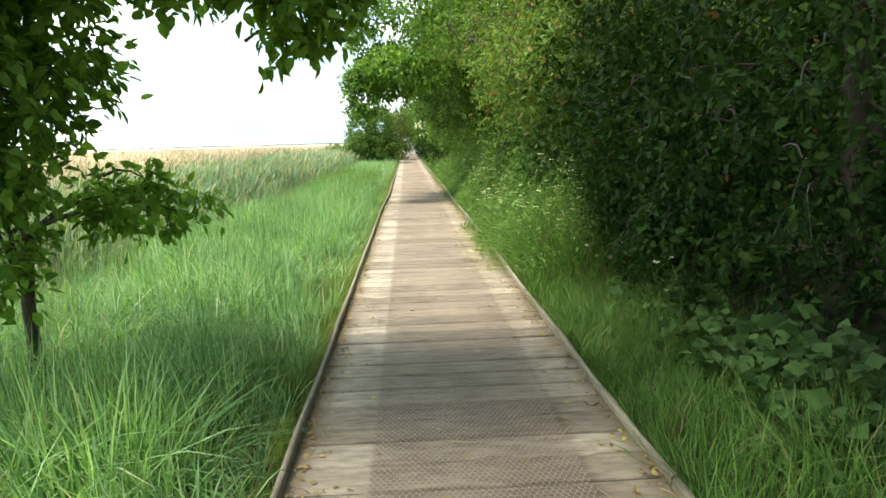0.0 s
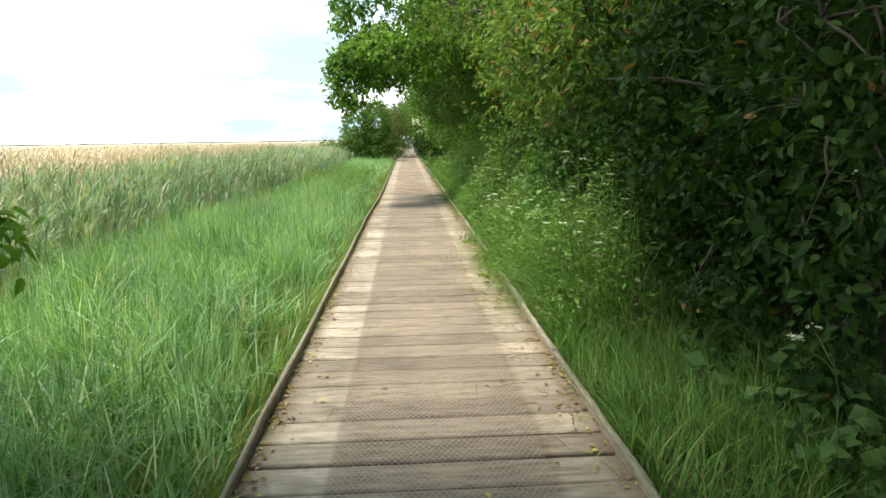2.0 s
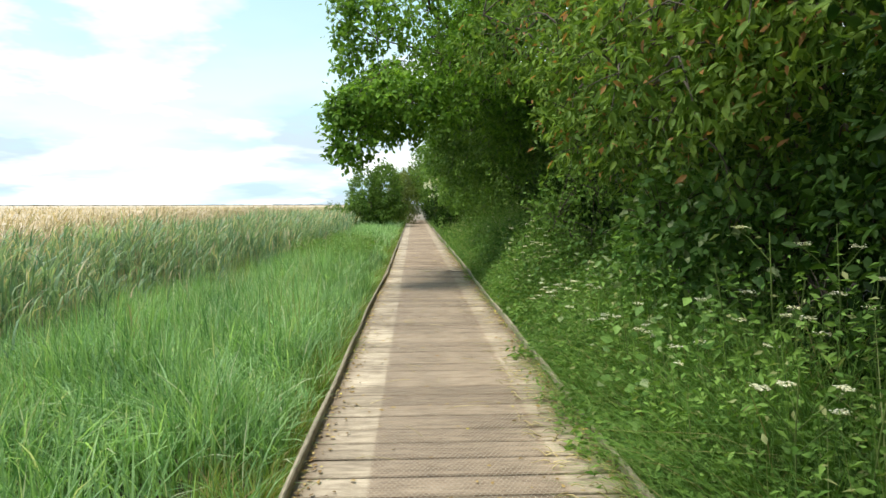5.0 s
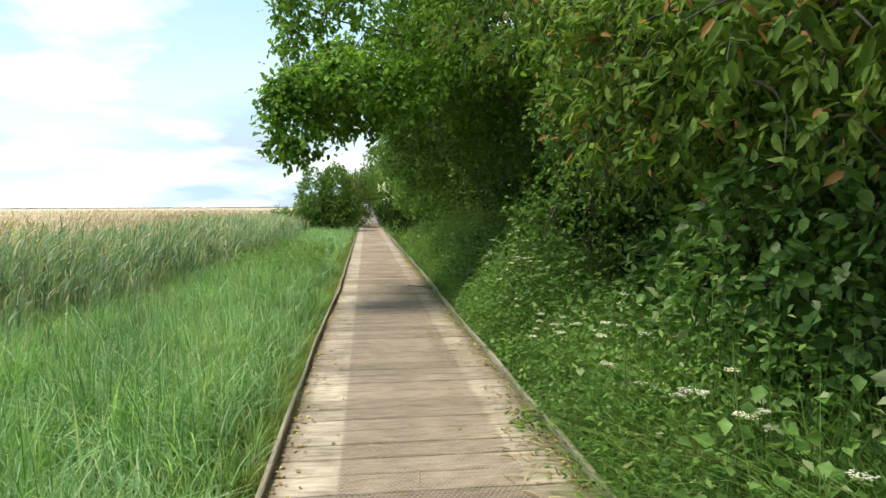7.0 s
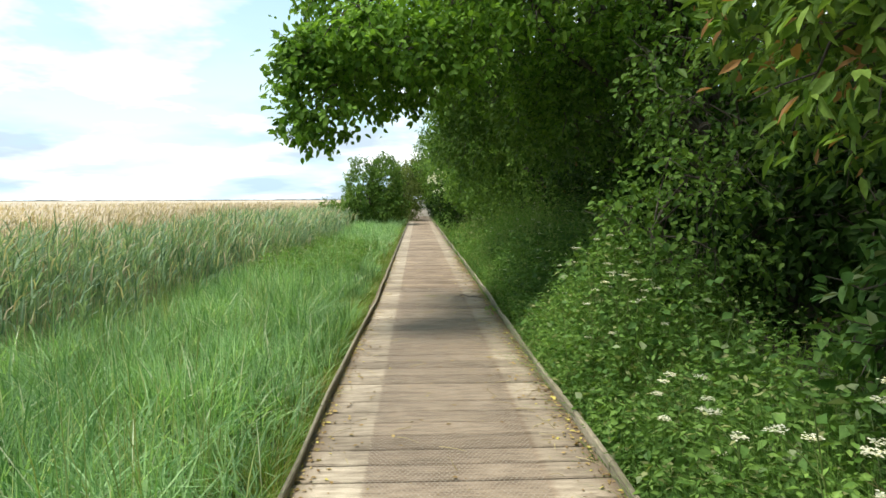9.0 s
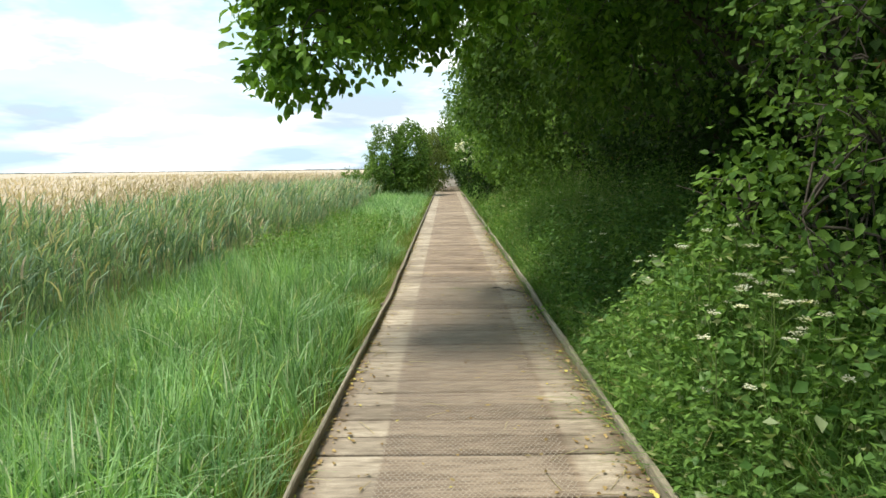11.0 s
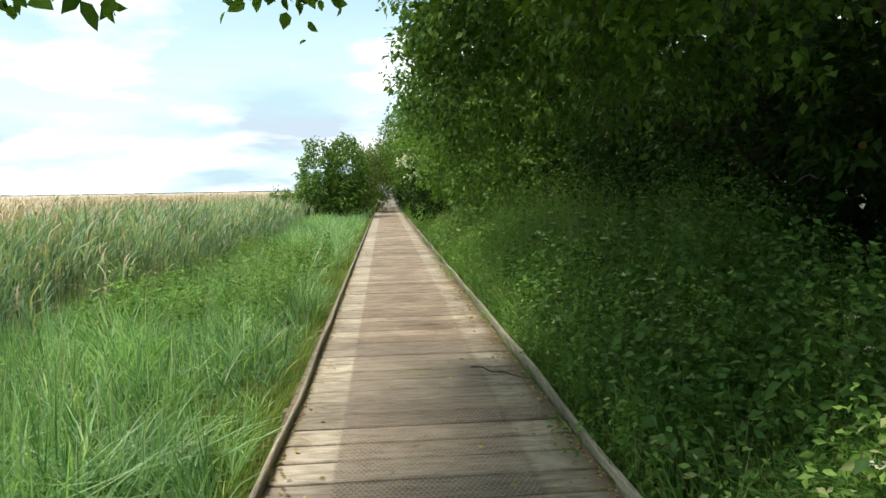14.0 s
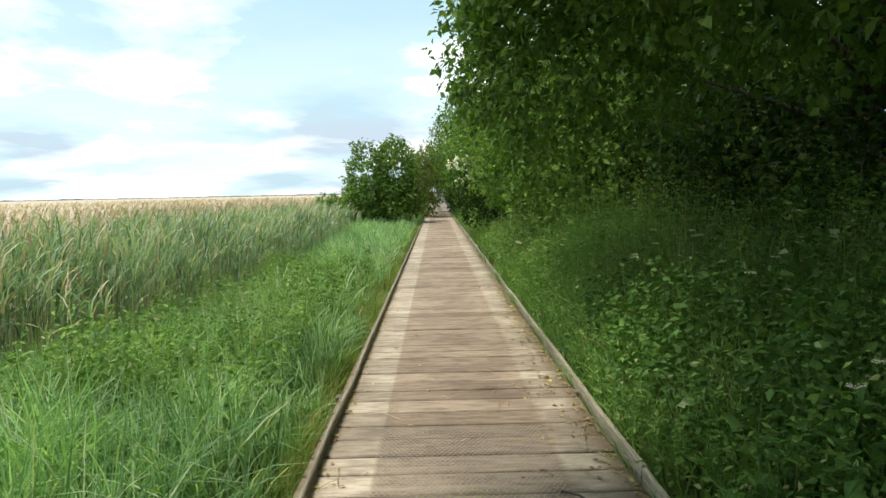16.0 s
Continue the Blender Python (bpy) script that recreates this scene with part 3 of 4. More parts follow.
grass_mesh("seeding_grass", [seed_heads], STRAW_GREEN, "pale seeding grass stalks standing above the long grass")


def reed_stand(name, n, x0, x1, y0, y1, tall, leaf, mat, label, leaf_count=5, plume=False, wide=0.010, thin=None, foot_share=0.35, blade=2.3):
    x, y = scatter(n, x0, x1, y0, y1)
    l = lumps(x, y, 0.35, 2.0) * 0.5 + 0.5 * lumps(x, y, 1.2, 8.0)
    keep = (x < reed_edge(y) + np.abs(rng.normal(0, 0.5, n)) - 0.1) & (rng.random(n) < np.clip(0.8 + 1.2 * l, 0.25, 1))
    if thin is not None:
        keep &= rng.random(n) < thin(x, y)
    x, y, l = x[keep], y[keep], l[keep]
    n = len(x)
    h = tall * (1 + 0.16 * l) * rng.uniform(0.80, 1.08, n) * np.clip(0.80 + 0.32 * (reed_edge(y) - x), 0.42, 1)
    base = np.stack([x, y, ground_height(x, y)], 1)
    az = rng.normal(0.2, 1.0, n)
    stem = blades(base, h, np.full(n, wide), az, rng.uniform(0.02, 0.16, n), 2)
    vs, qs, ts, at = [stem[0]], [stem[1]], [stem[2]], len(stem[0])
    for i in range(leaf_count):
        s = rng.uniform(foot_share, 0.92, n)
        foot = base + np.outer(s * h, (0, 0, 1))
        v, q, t = blades(foot, leaf * rng.uniform(0.6, 1.2, n), wide * blade * rng.uniform(0.7, 1.2, n), rng.normal(-0.3, 1.1, n), rng.uniform(0.25, 1.0, n), 3, 0.6)
        vs.append(v)
        qs.append(q + at)
        ts.append(t + at)
        at += len(v)
    if plume:
        top = base + np.outer(h * 0.95, (0, 0, 1))
        v, q, t = blades(top, np.full(n, 0.20), np.full(n, wide * 1.5), az, rng.uniform(0.3, 0.8, n), 2, 0.6)
        vs.append(v)
        qs.append(q + at)
        ts.append(t + at)
    return tagged(mesh_object(name, np.concatenate(vs), [np.concatenate(qs), np.concatenate(ts)], mat), label, "reeds", kind="stuff")


reed_stand("green_reeds", 9500, -6.3, -2.8, 3, 36, 1.48, 0.42, REED_GREEN, "dense green common reeds with long drooping leaves", 6, wide=0.010, foot_share=0.42, blade=2.1)
reed_stand("far_green_reeds", 4600, -6.3, -3.4, 34, 80, 1.42, 0.50, REED_GREEN, "green reeds along the far edge of the bed", 4, wide=0.020, foot_share=0.5)
reed_stand("dry_reeds", 19000, -10.5, -3.0, 3, 45, 1.56, 0.3, REED_DRY, "last year's dry straw-coloured reed stems", 1, True, 0.010,
           lambda x, y: np.clip(0.40 + (-x - 4.8) / 1.6, 0.40, 1))
reed_stand("dry_reed_tops", 23000, -32, -5.7, 4, 95, 1.68, 0.3, REED_DRY, "pale dry reed stems with feathery plumes", 1, True, 0.020,
           lambda x, y: np.clip((-x - 5.4) / 1.8, 0.15, 1))


# ---- herbs on the verges ----
def herb_bed(name, n, x0, x1, y0, y1, tall, size, mat, label, shape=0.55, rise=0.0, leaf_per=9, seed=0.0, on_bank=False):
    """Upright stalks set with pairs of leaves, packed into a bed."""
    x, y = scatter(n, x0, x1, y0, y1)
    l = lumps(x, y, 0.7, 12.0 + seed)
    keep = rng.random(n) < np.clip(0.75 + l, 0.15, 1)
    if on_bank:
        keep &= (x < 1.85) | (y > 9.2)
    x, y, l = x[keep], y[keep], l[keep]
    n = len(x)
    h = tall * np.clip(0.7 + 0.5 * l + rise * (x - x0), 0.3, 2.2) * rng.uniform(0.7, 1.15, n)
    base = np.stack([x, y, ground_height(x, y) - 0.02], 1)
    if on_bank:
        h = np.maximum(bank(x, y) - base[:, 2], 0.15) * rng.uniform(0.55, 1.12, n) * np.clip(1 + 0.35 * l, 0.6, 1.25)
    v, q, t = blades(base, h, np.full(n, 0.010), rng.uniform(0, 6.28, n), np.full(n, 0.12), 2)
    who = np.repeat(np.arange(n), leaf_per)
    s = rng.uniform(0.25, 1.03, len(who))
    a = rng.uniform(0, 6.28, len(who))
    out = np.stack([np.cos(a), np.sin(a), rng.uniform(-0.80, 0.40, len(who))], 1)
    pos = base[who] + np.outer(s * h[who], (0, 0, 1)) + out * 0.03
    normal = unit(np.array([0, 0, 0.8]) + rng.normal(size=pos.shape) * 0.6 + out * 0.5)
    L = size * rng.uniform(0.5, 1.2, len(who)) * (1.15 - 0.4 * s)
    lv, lf = leaves(pos, out, normal, L, L * shape, True)
    off = len(v)
    return tagged(mesh_object(name, np.concatenate([v, lv]), [q, np.concatenate([t, lf + off])], mat), label, "plants", kind="stuff")


herb_bed("verge_herbs", 4700, 1.08, 2.5, 7.0, 16.2, 0.62, 0.068, HERB, "mixed green wild herbs beside the boardwalk", 0.42, 0.0, 15, on_bank=True)
herb_bed("slope_herbs", 3500, 1.12, 3.9, 16, 27, 0.62, 0.070, HERB, "mixed green wild herbs on the shaded slope", 0.42, 0.0, 13, 5.0, True)
herb_bed("far_verge_herbs", 3200, 1.3, 4.2, 24, 60, 0.85, 0.12, HERB, "green herbs along the far verge", 0.5, 0.0, 9, 3.0, True)
herb_bed("nettles", 2100, 1.4, 4.0, 15.8, 22.5, 0.75, 0.095, NETTLE, "dark green nettles in the hedge's shade", 0.55, 0.0, 15, 6.0, True)
herb_bed("broad_herbs", 170, 1.35, 3.4, 16.3, 21, 0.55, 0.12, BROAD, "broad pale green dock and burdock leaves", 0.75, 0.0, 8, 9.0, True)
herb_bed("bramble_leaves", 560, 1.12, 2.2, 8.6, 15.9, 0.55, 0.10, BROAD, "broad bramble and dogwood leaves in the bank", 0.72, 0.0, 9, 7.0, True)
herb_bed("kerbside_herbs", 800, 1.08, 2.2, 13.7, 16.3, 0.6, 0.070, HERB, "leafy green herbs crowding the kerb board", 0.5, 0.0, 15, 4.0, True)
herb_bed("marsh_herbs", 1700, -2.8, -1.15, 20, 28, 0.95, 0.075, HERB, "clump of leafy herbs among the long grass", 0.45, 0.0, 14, 2.0)
herb_bed("hedge_foot_leaves", 130, 1.75, 2.3, 2.8, 6.0, 0.55, 0.16, CLIMBER, "large heart-shaped climber leaves at the hedge foot", 0.85, 0.5, 12, 4.0)


herb_bed("deck_edge_herbs", 560, 0.84, 1.2, 7.6, 11.4, 0.42, 0.080, HERB, "herbs spilling over the kerb on to the deck", 0.45, 0.0, 12, 1.0)

herb_bed("kerb_creepers", 230, 0.90, 1.2, 17.3, 21.5, 0.36, 0.070, HERB, "leafy herbs creeping over the kerb board", 0.5, 0.0, 12, 8.0)


def cow_parsley(x, y, tall):
    z = float(ground_height(np.array(x), np.array(y)))
    plant = thing("cow_parsley", x, y, z, "tall cow parsley with white flower umbels", "wildflower", "cow parsley on the verge")
    lean = np.array([random.uniform(-0.18, 0.02), random.uniform(-0.1, 0.1), 0])
    top = np.array([x, y, z + tall]) + lean
    lines, flowers = [(bow((x, y, z - 0.02), top, 0.0, 5), np.linspace(0.006, 0.003, 5), 4)], []
    for i in range(random.randint(2, 4)):
        s = random.uniform(0.55, 1.0)
        start = np.array([x, y, z]) * (1 - s) + top * s
        a = random.uniform(0, 6.28)
        head = start + np.array([math.cos(a) * 0.14, math.sin(a) * 0.14, random.uniform(0.08, 0.18)])
        lines.append((bow(start, head, 0.01, 4), np.linspace(0.003, 0.002, 4), 3))
        for j in range(8):
            b = j * 0.785 + random.uniform(-0.2, 0.2)
            r = random.uniform(0.010, 0.034)
            tip = head + np.array([math.cos(b) * r, math.sin(b) * r, 0.022])
            lines.append((np.stack([head, (head + tip) / 2, tip]), np.array([0.0012, 0.001, 0.001]), 3))
            flowers.append(tip)
    mesh_object("stem", *wrap(tubes(lines)), STALK, plant)
    for head in range(len(flowers) // 8):
        umbel(np.array(flowers[head * 8:head * 8 + 8]), plant)
    return plant


def umbel(flowers, plant):
    c = np.repeat(flowers, 6, axis=0)
    a = np.tile(np.arange(6) * 1.047, len(flowers)) + rng.uniform(-0.3, 0.3, len(c))
    out = np.stack([np.cos(a), np.sin(a), np.full(len(a), 0.1)], 1)
    lv, lf = leaves(c + rng.normal(0, 0.004, c.shape), out, np.tile([0, 0, 1.0], (len(c), 1)) + rng.normal(0, 0.2, c.shape),
                    np.full(len(c), 0.014), np.full(len(c), 0.012), True)
    return tagged(mesh_object("umbel", lv, [lf], FLOWER, plant), "white flower head")


random.seed(5)
for count, x0, x1, y0, y1, over in ((9, 1.3, 1.9, 7.2, 8.9, 0.10), (7, 1.25, 1.8, 8.9, 11.4, 0.06), (3, 1.15, 1.7, 11.4, 13, 0.05), (9, 1.3, 1.9, 13.7, 15.2, 0.12),
                                    (6, 1.2, 2.4, 15.3, 19, 0.02), (16, 1.7, 3.2, 20, 33, 0.06)):
    for i in range(count):
        x, y = random.uniform(x0, x1), random.uniform(y0, y1)
        cow_parsley(x, y, float(bank(x, y) - ground_height(x, y)) * random.uniform(0.8, 1.0) + over)
cow_parsley(1.95, 4.9, 0.7)

# ---- trees and shrubs ----
TO_PATH = (-0.92, -0.25, 0.3)
# unseen tree by the start, added to shade deck and hedge
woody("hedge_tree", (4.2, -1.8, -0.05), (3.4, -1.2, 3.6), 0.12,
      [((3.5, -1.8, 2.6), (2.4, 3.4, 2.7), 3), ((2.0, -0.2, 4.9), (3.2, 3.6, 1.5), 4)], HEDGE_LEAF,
      "unseen hedge tree arching over the boardwalk, added for its shade", "tree", 1300, 15, 0.30, 0.14, limbs=10, stems=3, twig_every=8, depth=0.6, leaf_name="foliage", simple=True)
# the last mass, at z 5.2, is unseen and added to shade the hedge face
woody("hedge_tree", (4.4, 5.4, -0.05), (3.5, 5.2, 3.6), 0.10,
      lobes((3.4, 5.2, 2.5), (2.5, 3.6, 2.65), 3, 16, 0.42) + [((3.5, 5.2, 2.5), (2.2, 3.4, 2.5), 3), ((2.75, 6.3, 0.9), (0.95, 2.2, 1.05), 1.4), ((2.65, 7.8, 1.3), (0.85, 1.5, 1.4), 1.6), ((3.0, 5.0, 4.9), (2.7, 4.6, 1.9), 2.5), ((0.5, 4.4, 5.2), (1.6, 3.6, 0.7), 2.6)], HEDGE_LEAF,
      "dense green hedge tree overhanging the boardwalk, its shade in the leaf colour", "tree", 4800, 17, 0.26, 0.072, limbs=4, stems=4, twig_every=16, facing=TO_PATH, depth=0.55, leaf_name="foliage")
woody("hedge_shrub", (3.5, 2.4, -0.05), (3.2, 2.6, 1.6), 0.04,
      [((3.25, 2.5, 1.5), (1.1, 1.35, 1.7), 3)], BROAD, "shrub with lighter broad green leaves at the hedge", "shrub", 330, 15, 0.2, 0.10,
      limbs=6, stems=3, twig_every=4, facing=TO_PATH, shape=0.7, leaf_name="foliage")
woody("sallow_tree", (3.9, 11.3, 0.0), (3.3, 11.3, 3.2), 0.09,
      lobes((3.3, 10.8, 2.9), (2.3, 2.6, 2.0), 4, 12, 0.45) + lobes((2.6, 12.2, 4.0), (2.45, 3.1, 2.0), 4, 14, 0.42) + [((3.4, 11.4, 3.2), (1.9, 2.5, 2.2), 2.5)] +
      lobes((2.1, 9.3, 2.5), (1.0, 1.7, 0.95), 1.7, 7, 0.5) + lobes((2.1, 11.5, 2.6), (1.0, 1.5, 1.0), 1.6, 7, 0.5), SALLOW_LEAF,
      "olive green sallow tree with drooping leafy sprays", "tree", 3300, 17, 0.26, 0.085, limbs=14, stems=3, twig_every=5, facing=TO_PATH,
      shape=0.42, droop=0.6, leaf_name="foliage")
woody("dogwood_shrub", (2.4, 10.2, 0.0), (2.2, 10.2, 0.9), 0.025,
      [((2.3, 10.3, 1.05), (0.65, 0.95, 0.65), 2), ((2.4, 11.5, 0.9), (0.6, 0.9, 0.6), 1)], BROAD,
      "low shrub with broad pale green leaves", "shrub", 300, 14, 0.2, 0.09, limbs=6, stems=3, twig_every=3, facing=TO_PATH, shape=0.62, leaf_name="foliage")
woody("hazel_shrub", (2.9, 14.9, 0.0), (2.6, 15.0, 1.0), 0.022,
      [((3.0, 15.2, 2.45), (0.95, 1.1, 0.75), 2.0), ((2.4, 14.9, 1.1), (0.75, 0.90, 0.75), 2.0)], SHADY_LEAF,
      "hazel shrub with drooping mid-green leaves", "shrub", 400, 13, 0.28, 0.066, limbs=6, stems=3, twig_every=5, facing=TO_PATH, shape=0.72, droop=0.5, leaf_name="foliage")
woody("oak_tree", (5.0, 17.9, 0.0), (3.0, 17.9, 4.8), 0.15,
      lobes((2.1, 18.2, 5.1), (2.9, 3.4, 2.7), 7, 20, 0.36) + [((2.6, 18.4, 5.0), (2.2, 2.8, 2.2), 3), ((-1.02, 16.1, 2.68), (0.36, 0.42, 0.62), 0.6), ((-0.35, 16.4, 3.15), (0.8, 0.8, 0.45), 0.8), ((-0.3, 18.0, 3.35), (0.9, 0.9, 0.7), 0.9),
       ((0.4, 16.8, 3.05), (0.8, 0.8, 0.45), 0.6), ((-0.9, 17.6, 4.6), (0.6, 0.8, 1.0), 0.6)], OAK_LEAF,
      "spreading green tree with a branch hanging over the boardwalk", "tree", 3100, 17, 0.28, 0.090, limbs=22, twig_every=4, facing=TO_PATH,
      shape=0.7, droop=0.5, depth=0.5, limb_floor=4.4)
woody("overhanging_tree", (6.0, 23.2, 0.0), (3.8, 22.6, 4.6), 0.12,
      lobes((3.1, 21.4, 4.9), (3.2, 4.3, 3.0), 6, 24, 0.42) + [((3.3, 22.0, 4.6), (2.6, 3.8, 2.5), 4), ((2.9, 18.8, 2.9), (1.7, 1.8, 0.8), 1.2), ((1.7, 22.0, 4.2), (1.6, 2.4, 1.5), 2.2), ((1.75, 23.6, 3.1), (1.5, 2.4, 1.25), 2.6)], SHADY_LEAF,
      "tall leafy tree arching over the verge", "tree", 3400, 17, 0.3, 0.098, limbs=14, twig_every=9, facing=TO_PATH, shape=0.6, droop=0.45, simple=True, limb_floor=3.6)
for y0, x0, s in ((30.5, 3.6, 1.0), (38.5, 3.7, 1.0), (47.0, 3.5, 1.05), (56.0, 3.1, 1.1), (66.0, 2.9, 1.15)):
    woody("roadside_tree", (x0 + 0.9, y0, 0.0), (x0, y0, 3.8), 0.13,
          lobes((x0, y0, 3.7 * s), (3.2 * s, 5.0, 3.2), 5, 18, 0.40) + [((x0 + 0.6, y0, 3.4), (2.4, 4.2, 2.8), 1.5), ((x0 - 1.0, y0 - 1.5, 2.3), (1.7, 2.6, 1.5), 1.5)], TREE_LEAF,
          "leafy green tree in the row beside the boardwalk", "tree", *((2400, 15, 0.34, 0.11) if y0 < 35 else (1350, 13, 0.36, 0.15)), "trees along the boardwalk", limbs=8, twig_every=12,
          facing=TO_PATH, shape=0.6, droop=0.45, simple=True)
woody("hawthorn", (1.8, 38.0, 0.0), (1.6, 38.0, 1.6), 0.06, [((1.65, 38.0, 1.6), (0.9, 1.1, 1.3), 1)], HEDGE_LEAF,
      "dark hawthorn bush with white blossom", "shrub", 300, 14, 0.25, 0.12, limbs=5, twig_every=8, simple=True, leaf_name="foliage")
blossom = crown_leaves([((1.0, 37.2, 2.3), (0.45, 0.5, 0.5), 1)], 40, 10, 0.12, 0.08, 0.9, simple=True)
hawthorn = [o for o in scene.objects if o.name.startswith("hawthorn")][0]
tagged(mesh_object("blossom", blossom[0], [blossom[1]], FLOWER, hawthorn), "white blossom clusters")
woody("marsh_tree", (-2.9, 47.5, -0.5), (-2.9, 47.5, 2.2), 0.12,
      [((-3.2, 47, 2.0), (0.95, 1.5, 1.9), 3), ((-1.9, 48, 2.3), (0.95, 1.6, 2.0), 3), ((-2.6, 47.5, 1.0), (1.9, 2.0, 1.2), 2)], TREE_LEAF,
      "dark rounded tree standing at the reed bed's edge", "tree", 1300, 15, 0.30, 0.15, limbs=8, twig_every=10, simple=True, depth=0.4)
woody("willow_bush", (-1.2, 55.5, -0.3), (-1.1, 55.5, 1.6), 0.08,
      [((-1.0, 55, 1.7), (1.2, 2.2, 2.0), 3), ((0.0, 58, 3.5), (1.7, 2.6, 1.1), 1.6), ((-2.2, 60, 2.0), (1.6, 3.0, 2.6), 2)], WILLOW_LEAF, "olive green willow leaning over the boardwalk", "tree",
      1000, 16, 0.3, 0.17, limbs=6, twig_every=14, shape=0.35, droop=0.7, simple=True)
woody("low_bush", (-5.3, 49, -0.5), (-5.3, 49, 0.6), 0.04, [((-5.3, 49, 0.75), (0.9, 1.2, 0.75), 1)], TREE_LEAF, "low scrubby bush among the reeds", "shrub",
      150, 12, 0.25, 0.14, limbs=4, twig_every=8, simple=True, leaf_name="foliage")
# bushes over the far deck; the opening's darkness is in their leaf colour
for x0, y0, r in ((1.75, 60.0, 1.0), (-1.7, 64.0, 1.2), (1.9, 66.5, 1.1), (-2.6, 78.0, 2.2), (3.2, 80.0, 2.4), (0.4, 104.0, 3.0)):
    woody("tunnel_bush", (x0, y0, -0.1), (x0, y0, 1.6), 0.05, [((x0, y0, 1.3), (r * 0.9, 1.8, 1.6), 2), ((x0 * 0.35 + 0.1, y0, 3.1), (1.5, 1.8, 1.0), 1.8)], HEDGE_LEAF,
          "bush closing in over the boardwalk, shade in its leaf colour", "shrub", 420, 14, 0.3, 0.16, "bushes over the far deck", limbs=5, twig_every=14, simple=True, leaf_name="foliage")
# the shrub on the marsh side, with its branches over the boardwalk
# its two masses centred above z 4 are unseen, added to cast shade
woody("elder_shrub", (-2.6, 4.75, -0.3), (-2.5, 4.6, 2.6), 0.040,
      [((-2.5, 4.0, 2.15), (0.85, 0.8, 1.05), 5.0), ((-1.5, 3.9, 2.72), (1.1, 0.8, 0.42), 3.8), ((-0.75, 3.9, 2.65), (0.55, 0.7, 0.35), 1.2), ((-1.4, 2.9, 4.3), (1.9, 1.7, 0.6), 4.5), ((-3.2, 4.4, 4.2), (1.3, 1.4, 0.6), 1.6),
       ((-0.60, 4.0, 2.25), (0.28, 0.28, 0.25), 0.6), ((-1.85, 4.7, 1.15), (0.40, 0.25, 0.14), 0.4), ((-2.6, 3.8, 1.0), (0.45, 0.6, 0.6), 0.9)], YOUNG_LEAF,
      "leafy green shrub leaning over the boardwalk from the marsh side", "shrub", 2300, 15, 0.2, 0.086, limbs=9, limb_floor=3.6, stems=1, twig_every=7,
      shape=0.58, droop=0.4, depth=0.7, leaf_name="foliage")
# understorey along the wood's edge, its dark depth put in the leaf colour
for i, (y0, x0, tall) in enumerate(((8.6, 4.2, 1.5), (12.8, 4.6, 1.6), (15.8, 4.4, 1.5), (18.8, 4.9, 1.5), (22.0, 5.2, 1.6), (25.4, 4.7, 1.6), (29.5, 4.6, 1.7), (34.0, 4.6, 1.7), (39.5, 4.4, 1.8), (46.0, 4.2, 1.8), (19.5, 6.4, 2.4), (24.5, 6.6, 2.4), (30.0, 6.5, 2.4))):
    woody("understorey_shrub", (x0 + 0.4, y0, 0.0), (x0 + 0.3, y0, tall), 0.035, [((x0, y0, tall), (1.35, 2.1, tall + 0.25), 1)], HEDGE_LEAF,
          "green shrub filling the wood's edge, shade put in its leaf colour", "shrub", 420, 10, 0.3, 0.135, "understorey shrubs", limbs=5, stems=2, twig_every=12, simple=True, facing=TO_PATH, leaf_name="foliage")
# added trees farther from the path close the wood and block sky light
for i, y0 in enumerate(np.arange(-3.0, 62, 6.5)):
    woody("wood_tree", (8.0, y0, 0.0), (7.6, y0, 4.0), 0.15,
          [((7.6, y0, 4.4), (2.4, 4.2, 3.6), 3), ((6.8, y0 + 2, 1.8), (1.4, 3.8, 2.0), 3)], BACK_LEAF, "added back row tree behind the hedge, blocking sky light", "tree",
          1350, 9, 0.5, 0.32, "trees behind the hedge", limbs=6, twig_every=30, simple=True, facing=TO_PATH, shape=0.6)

# ---- litter on the deck ----
n = 5200
x = np.where(rng.random(n) < 0.45, DECK_LEFT + rng.exponential(0.05, n), DECK_RIGHT - rng.exponential(0.09, n))
some = rng.random(n) < 0.12
x = np.clip(np.where(some, rng.uniform(DECK_LEFT, DECK_RIGHT, n), x), DECK_LEFT + 0.01, DECK_RIGHT - 0.02)
y = rng.uniform(1.5, 26, n)
x = np.maximum(x, np.interp(y, KERB_Y, KERB_LEFT) + 0.035)
a = rng.uniform(0, 6.28, n)
pos = np.stack([x, y, np.full(n, 0.006)], 1)
size_ = rng.uniform(0.008, 0.042, n)
v, f = leaves(pos, np.stack([np.cos(a), np.sin(a), rng.uniform(0, 0.3, n)], 1), np.tile([0, 0, 1.0], (n, 1)) + rng.normal(0, 0.25, (n, 3)), size_, size_ * 0.6)
tagged(mesh_object("leaf_litter", v, [f], LITTER), "small dry fallen leaves along the kerb boards", "litter", kind="stuff")
straws = []
for i in range(260):
    sx = random.choice((random.uniform(DECK_LEFT + 0.02, -0.35), random.uniform(0.6, 0.97), random.uniform(-0.3, 0.9)))
    sy, a, L = random.uniform(1.8, 24), random.uniform(0, 6.28), random.uniform(0.06, 0.26)
    p = np.array([sx, sy, 0.007])
    e = np.array([min(max(sx + math.cos(a) * L, DECK_LEFT + 0.02), DECK_RIGHT - 0.02), sy + math.sin(a) * L, 0.009])
    straws.append((bow(p, e, 0.006, 4), np.linspace(0.0025, 0.0012, 4), 3))
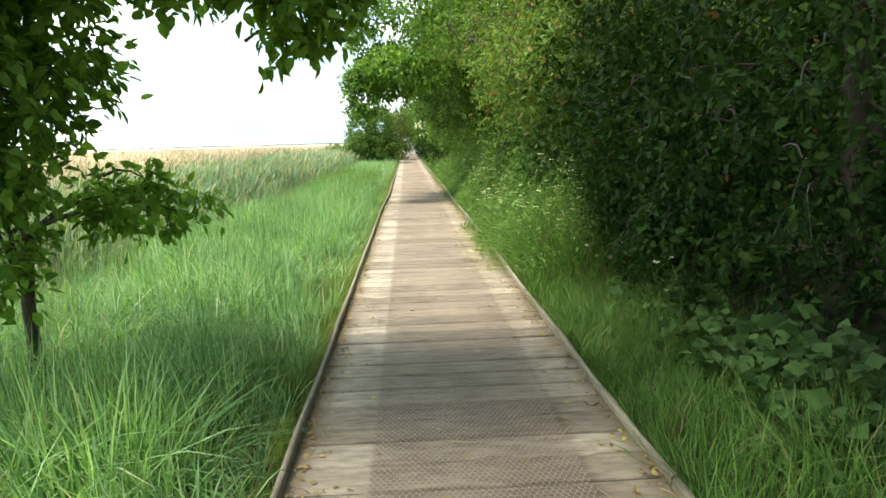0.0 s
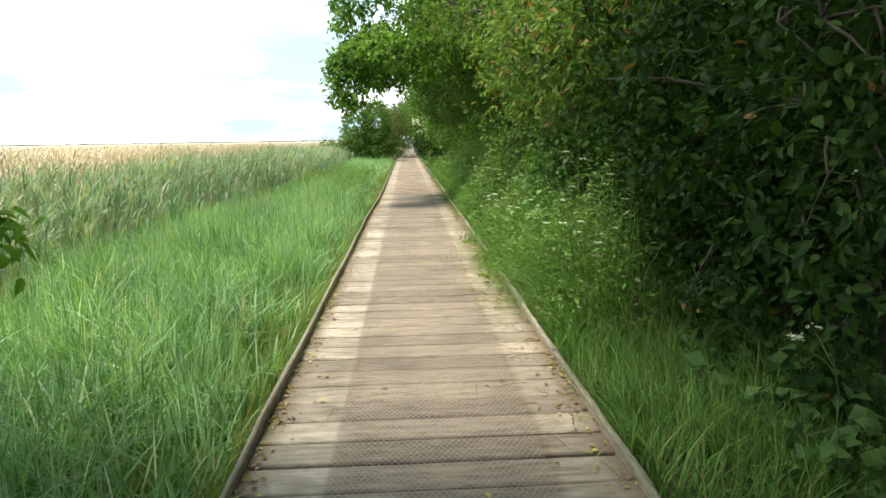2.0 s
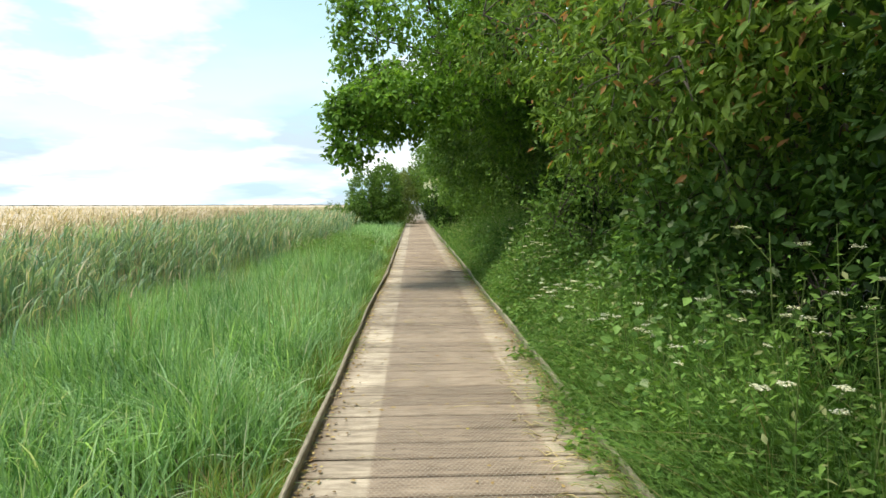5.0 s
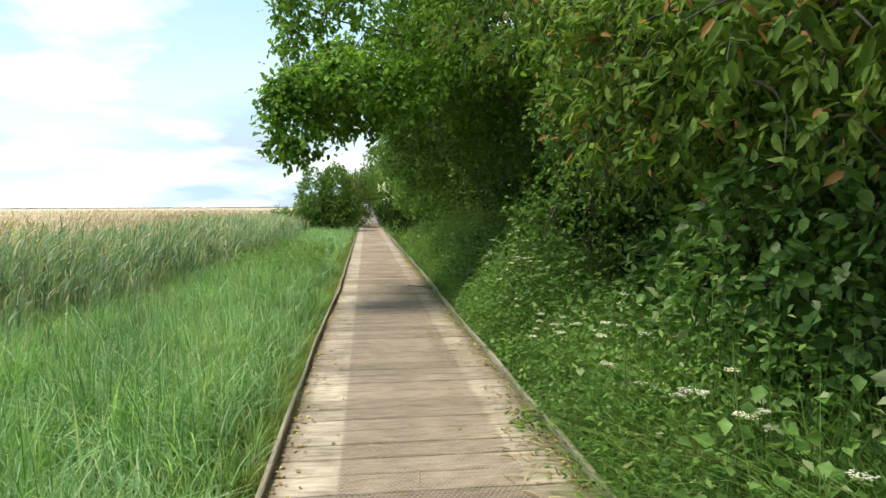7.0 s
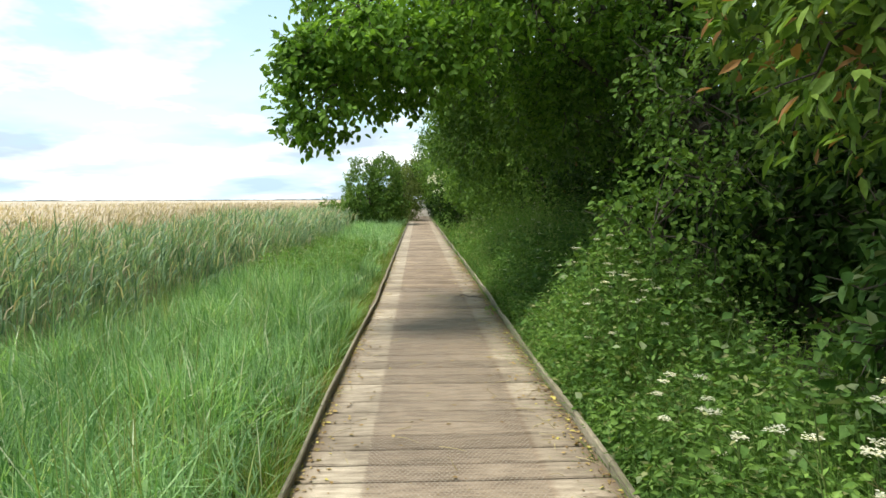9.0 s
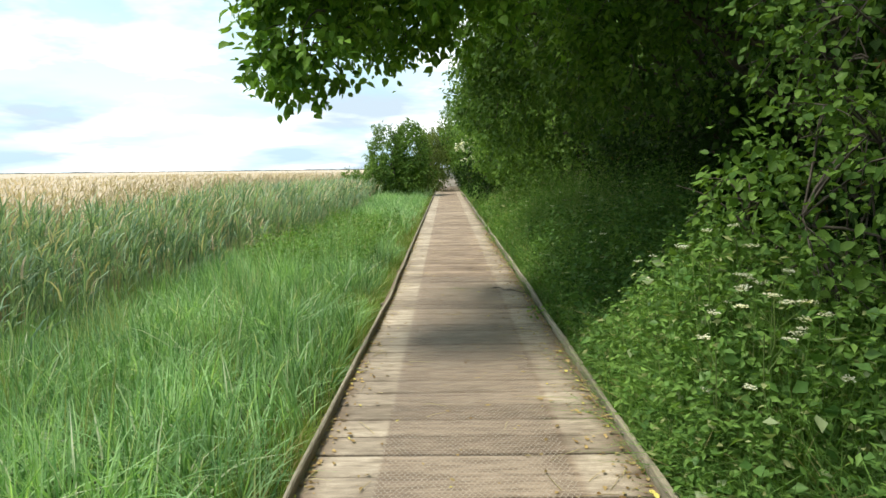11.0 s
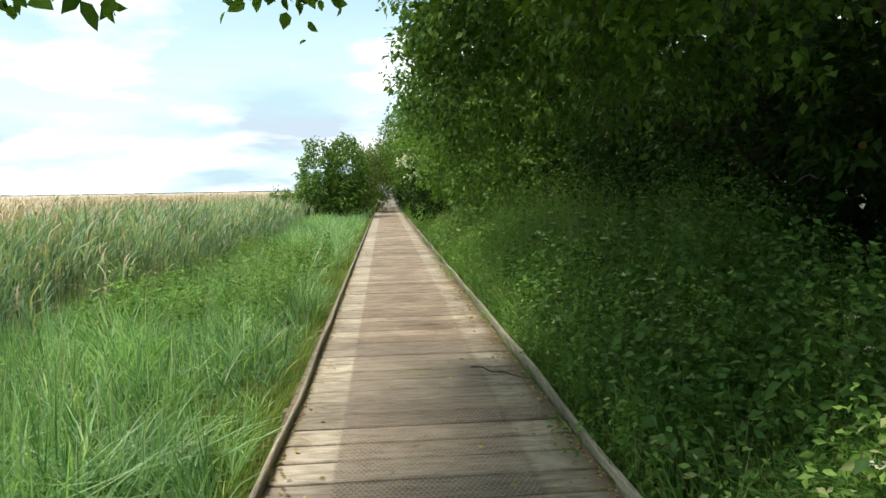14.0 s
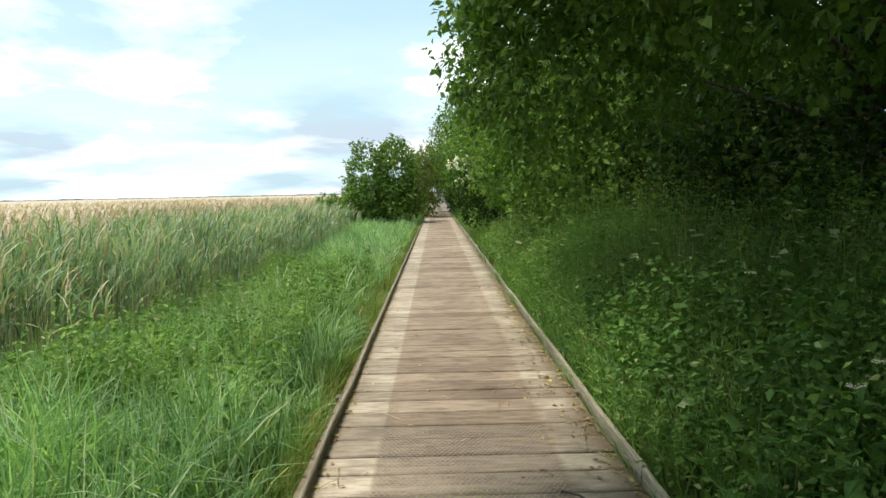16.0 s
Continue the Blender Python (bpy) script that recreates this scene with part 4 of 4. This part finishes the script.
for i in range(170):
    sx, sy, a, L = random.uniform(0.62, 0.96), random.uniform(7.6, 11.2), random.uniform(0, 6.28), random.uniform(0.05, 0.17)
    e = np.array([min(sx + math.cos(a) * L, DECK_RIGHT - 0.02), sy + math.sin(a) * L, 0.012])
    straws.append((bow((sx, sy, 0.008), e, 0.012, 4), np.linspace(0.0045, 0.0018, 4), 3))
twig = thing("fallen_twig", 0.84, 18.75, 0.0, "thin bare fallen twig lying on the planks", "twig")
mesh_object("stick", *wrap(tube(bow((0.62, 18.98, 0.010), (1.02, 18.56, 0.016), 0.008, 7), np.linspace(0.006, 0.003, 7), 5)), BARK, twig, True)
mesh_object("side_shoot", *wrap(tube(bow((0.80, 18.78, 0.012), (0.93, 18.80, 0.020), 0.004, 4), np.linspace(0.003, 0.0015, 4), 4)), BARK, twig, True)
n = 60
cx, cy = rng.normal(0.20, 0.10, n), rng.normal(18.95, 0.05, n)
a = rng.uniform(0, 6.28, n)
v, f = leaves(np.stack([cx, cy, np.full(n, 0.007)], 1), np.stack([np.cos(a), np.sin(a), rng.uniform(0, 0.2, n)], 1), np.tile([0, 0, 1.0], (n, 1)), rng.uniform(0.012, 0.030, n), np.full(n, 0.007))
tagged(mesh_object("catkins", v, [f], STRAW_GREEN), "scatter of fallen yellowish catkins on the planks", "litter", kind="stuff")
tagged(mesh_object("straw", *wrap(tubes(straws)), STRAW), "loose dry grass stalks lying on the deck", "litter", kind="stuff")


# ---- wire netting over the middle of the deck ----
def netting(y0, y1, x0=-0.29, x1=0.675, cell=0.028, row=0.0255):
    cols, rows = int((x1 - x0) / cell), int((y1 - y0) / row)
    seg = []
    i, j = np.meshgrid(np.arange(cols), np.arange(rows))
    i, j = i.ravel(), j.ravel()
    shift = (j % 2) * 0.5
    cx, cy = x0 + (i + shift) * cell, y0 + j * row
    a = np.stack([cx, cy], 1)
    b = np.stack([cx, cy + row * 0.42], 1)
    l = np.stack([cx - cell * 0.5, cy + row], 1)
    r = np.stack([cx + cell * 0.5, cy + row], 1)
    p = np.concatenate([a, b, b])
    q = np.concatenate([b, l, r])
    d = unit(q - p)
    w = np.stack([-d[:, 1], d[:, 0]], 1) * 0.0014
    z = np.full((len(p), 1), 0.003)
    verts = np.stack([np.hstack([p - w, z]), np.hstack([p + w, z]), np.hstack([q + w, z]), np.hstack([q - w, z])], 1).reshape(-1, 3)
    at = (np.arange(len(p)) * 4)[:, None]
    return verts, at + np.array([[0, 1, 2, 3]])


for k in range(4):
    v, f = netting(2.3 + 4.4 * k, 2.3 + 4.4 * (k + 1) - 0.01)
    tagged(mesh_object("wire_netting", v, [f], WIRE, boardwalk), "weathered hexagonal wire netting stapled to the planks")

# ---- planks, last ----
def plank_mesh(depth, seed):
    """One deck plank, its left end at x 0, lying along x, with slightly worn edges."""
    r = random.Random(seed)
    bm = bmesh.new()
    wide = DECK_RIGHT - DECK_LEFT
    rings = []
    for i in range(6):
        xx = wide * i / 5
        e = [r.uniform(-0.012, 0.012), r.uniform(-0.012, 0.012), r.uniform(-0.0025, 0.0025)]
        rings.append([bm.verts.new(c) for c in (
            (xx, 0.0, -0.075), (xx, e[0], -0.007), (xx, 0.03 + e[0], e[2] * 0.6),
            (xx, depth - 0.03 + e[1], e[2] * 0.6), (xx, depth + e[1], -0.007), (xx, depth, -0.075))])
    for p, q in zip(rings, rings[1:]):
        for i in range(5):
            bm.faces.new((p[i], q[i], q[i + 1], p[i + 1]))
    bm.faces.new(rings[0])
    bm.faces.new(rings[-1][::-1])
    bmesh.ops.recalc_face_normals(bm, faces=bm.faces)
    me = bpy.data.meshes.new("plank")
    bm.to_mesh(me)
    bm.free()
    me.materials.append(PLANK)
    return me


shapes = [plank_mesh(1.0, i) for i in range(8)]
random.seed(9)
k = -28
while joint_line(k) < DECK_END:
    y0, y1 = joint_line(k), joint_line(k + 1)
    board = new("plank", shapes[k % 8])
    board.parent = boardwalk
    gap = random.choice((0.014, 0.018, 0.026, 0.036))
    board.matrix_basis = pose(DECK_LEFT, y0 + gap / 2 + random.uniform(-0.002, 0.002), -0.001 + random.uniform(-0.002, 0.001),
                              random.uniform(-0.5, 0.5), random.uniform(-0.06, 0.06), random.uniform(-0.12, 0.12)) @ Matrix.Diagonal((1, y1 - y0 - gap, 1, 1))
    k += 1

# the trodden track beyond the deck's end
track = sheet("earth_path", np.linspace(-0.9, 1.3, 8), np.linspace(DECK_END + 0.05, 120, 60),
              lambda x, y: -0.02 + 0.01 * np.sin(3 * x + y) - 0.12 * (np.abs(x - 0.2) / 1.1) ** 2, PATH_EARTH, "pale trodden earth path beyond the boardwalk", "path")
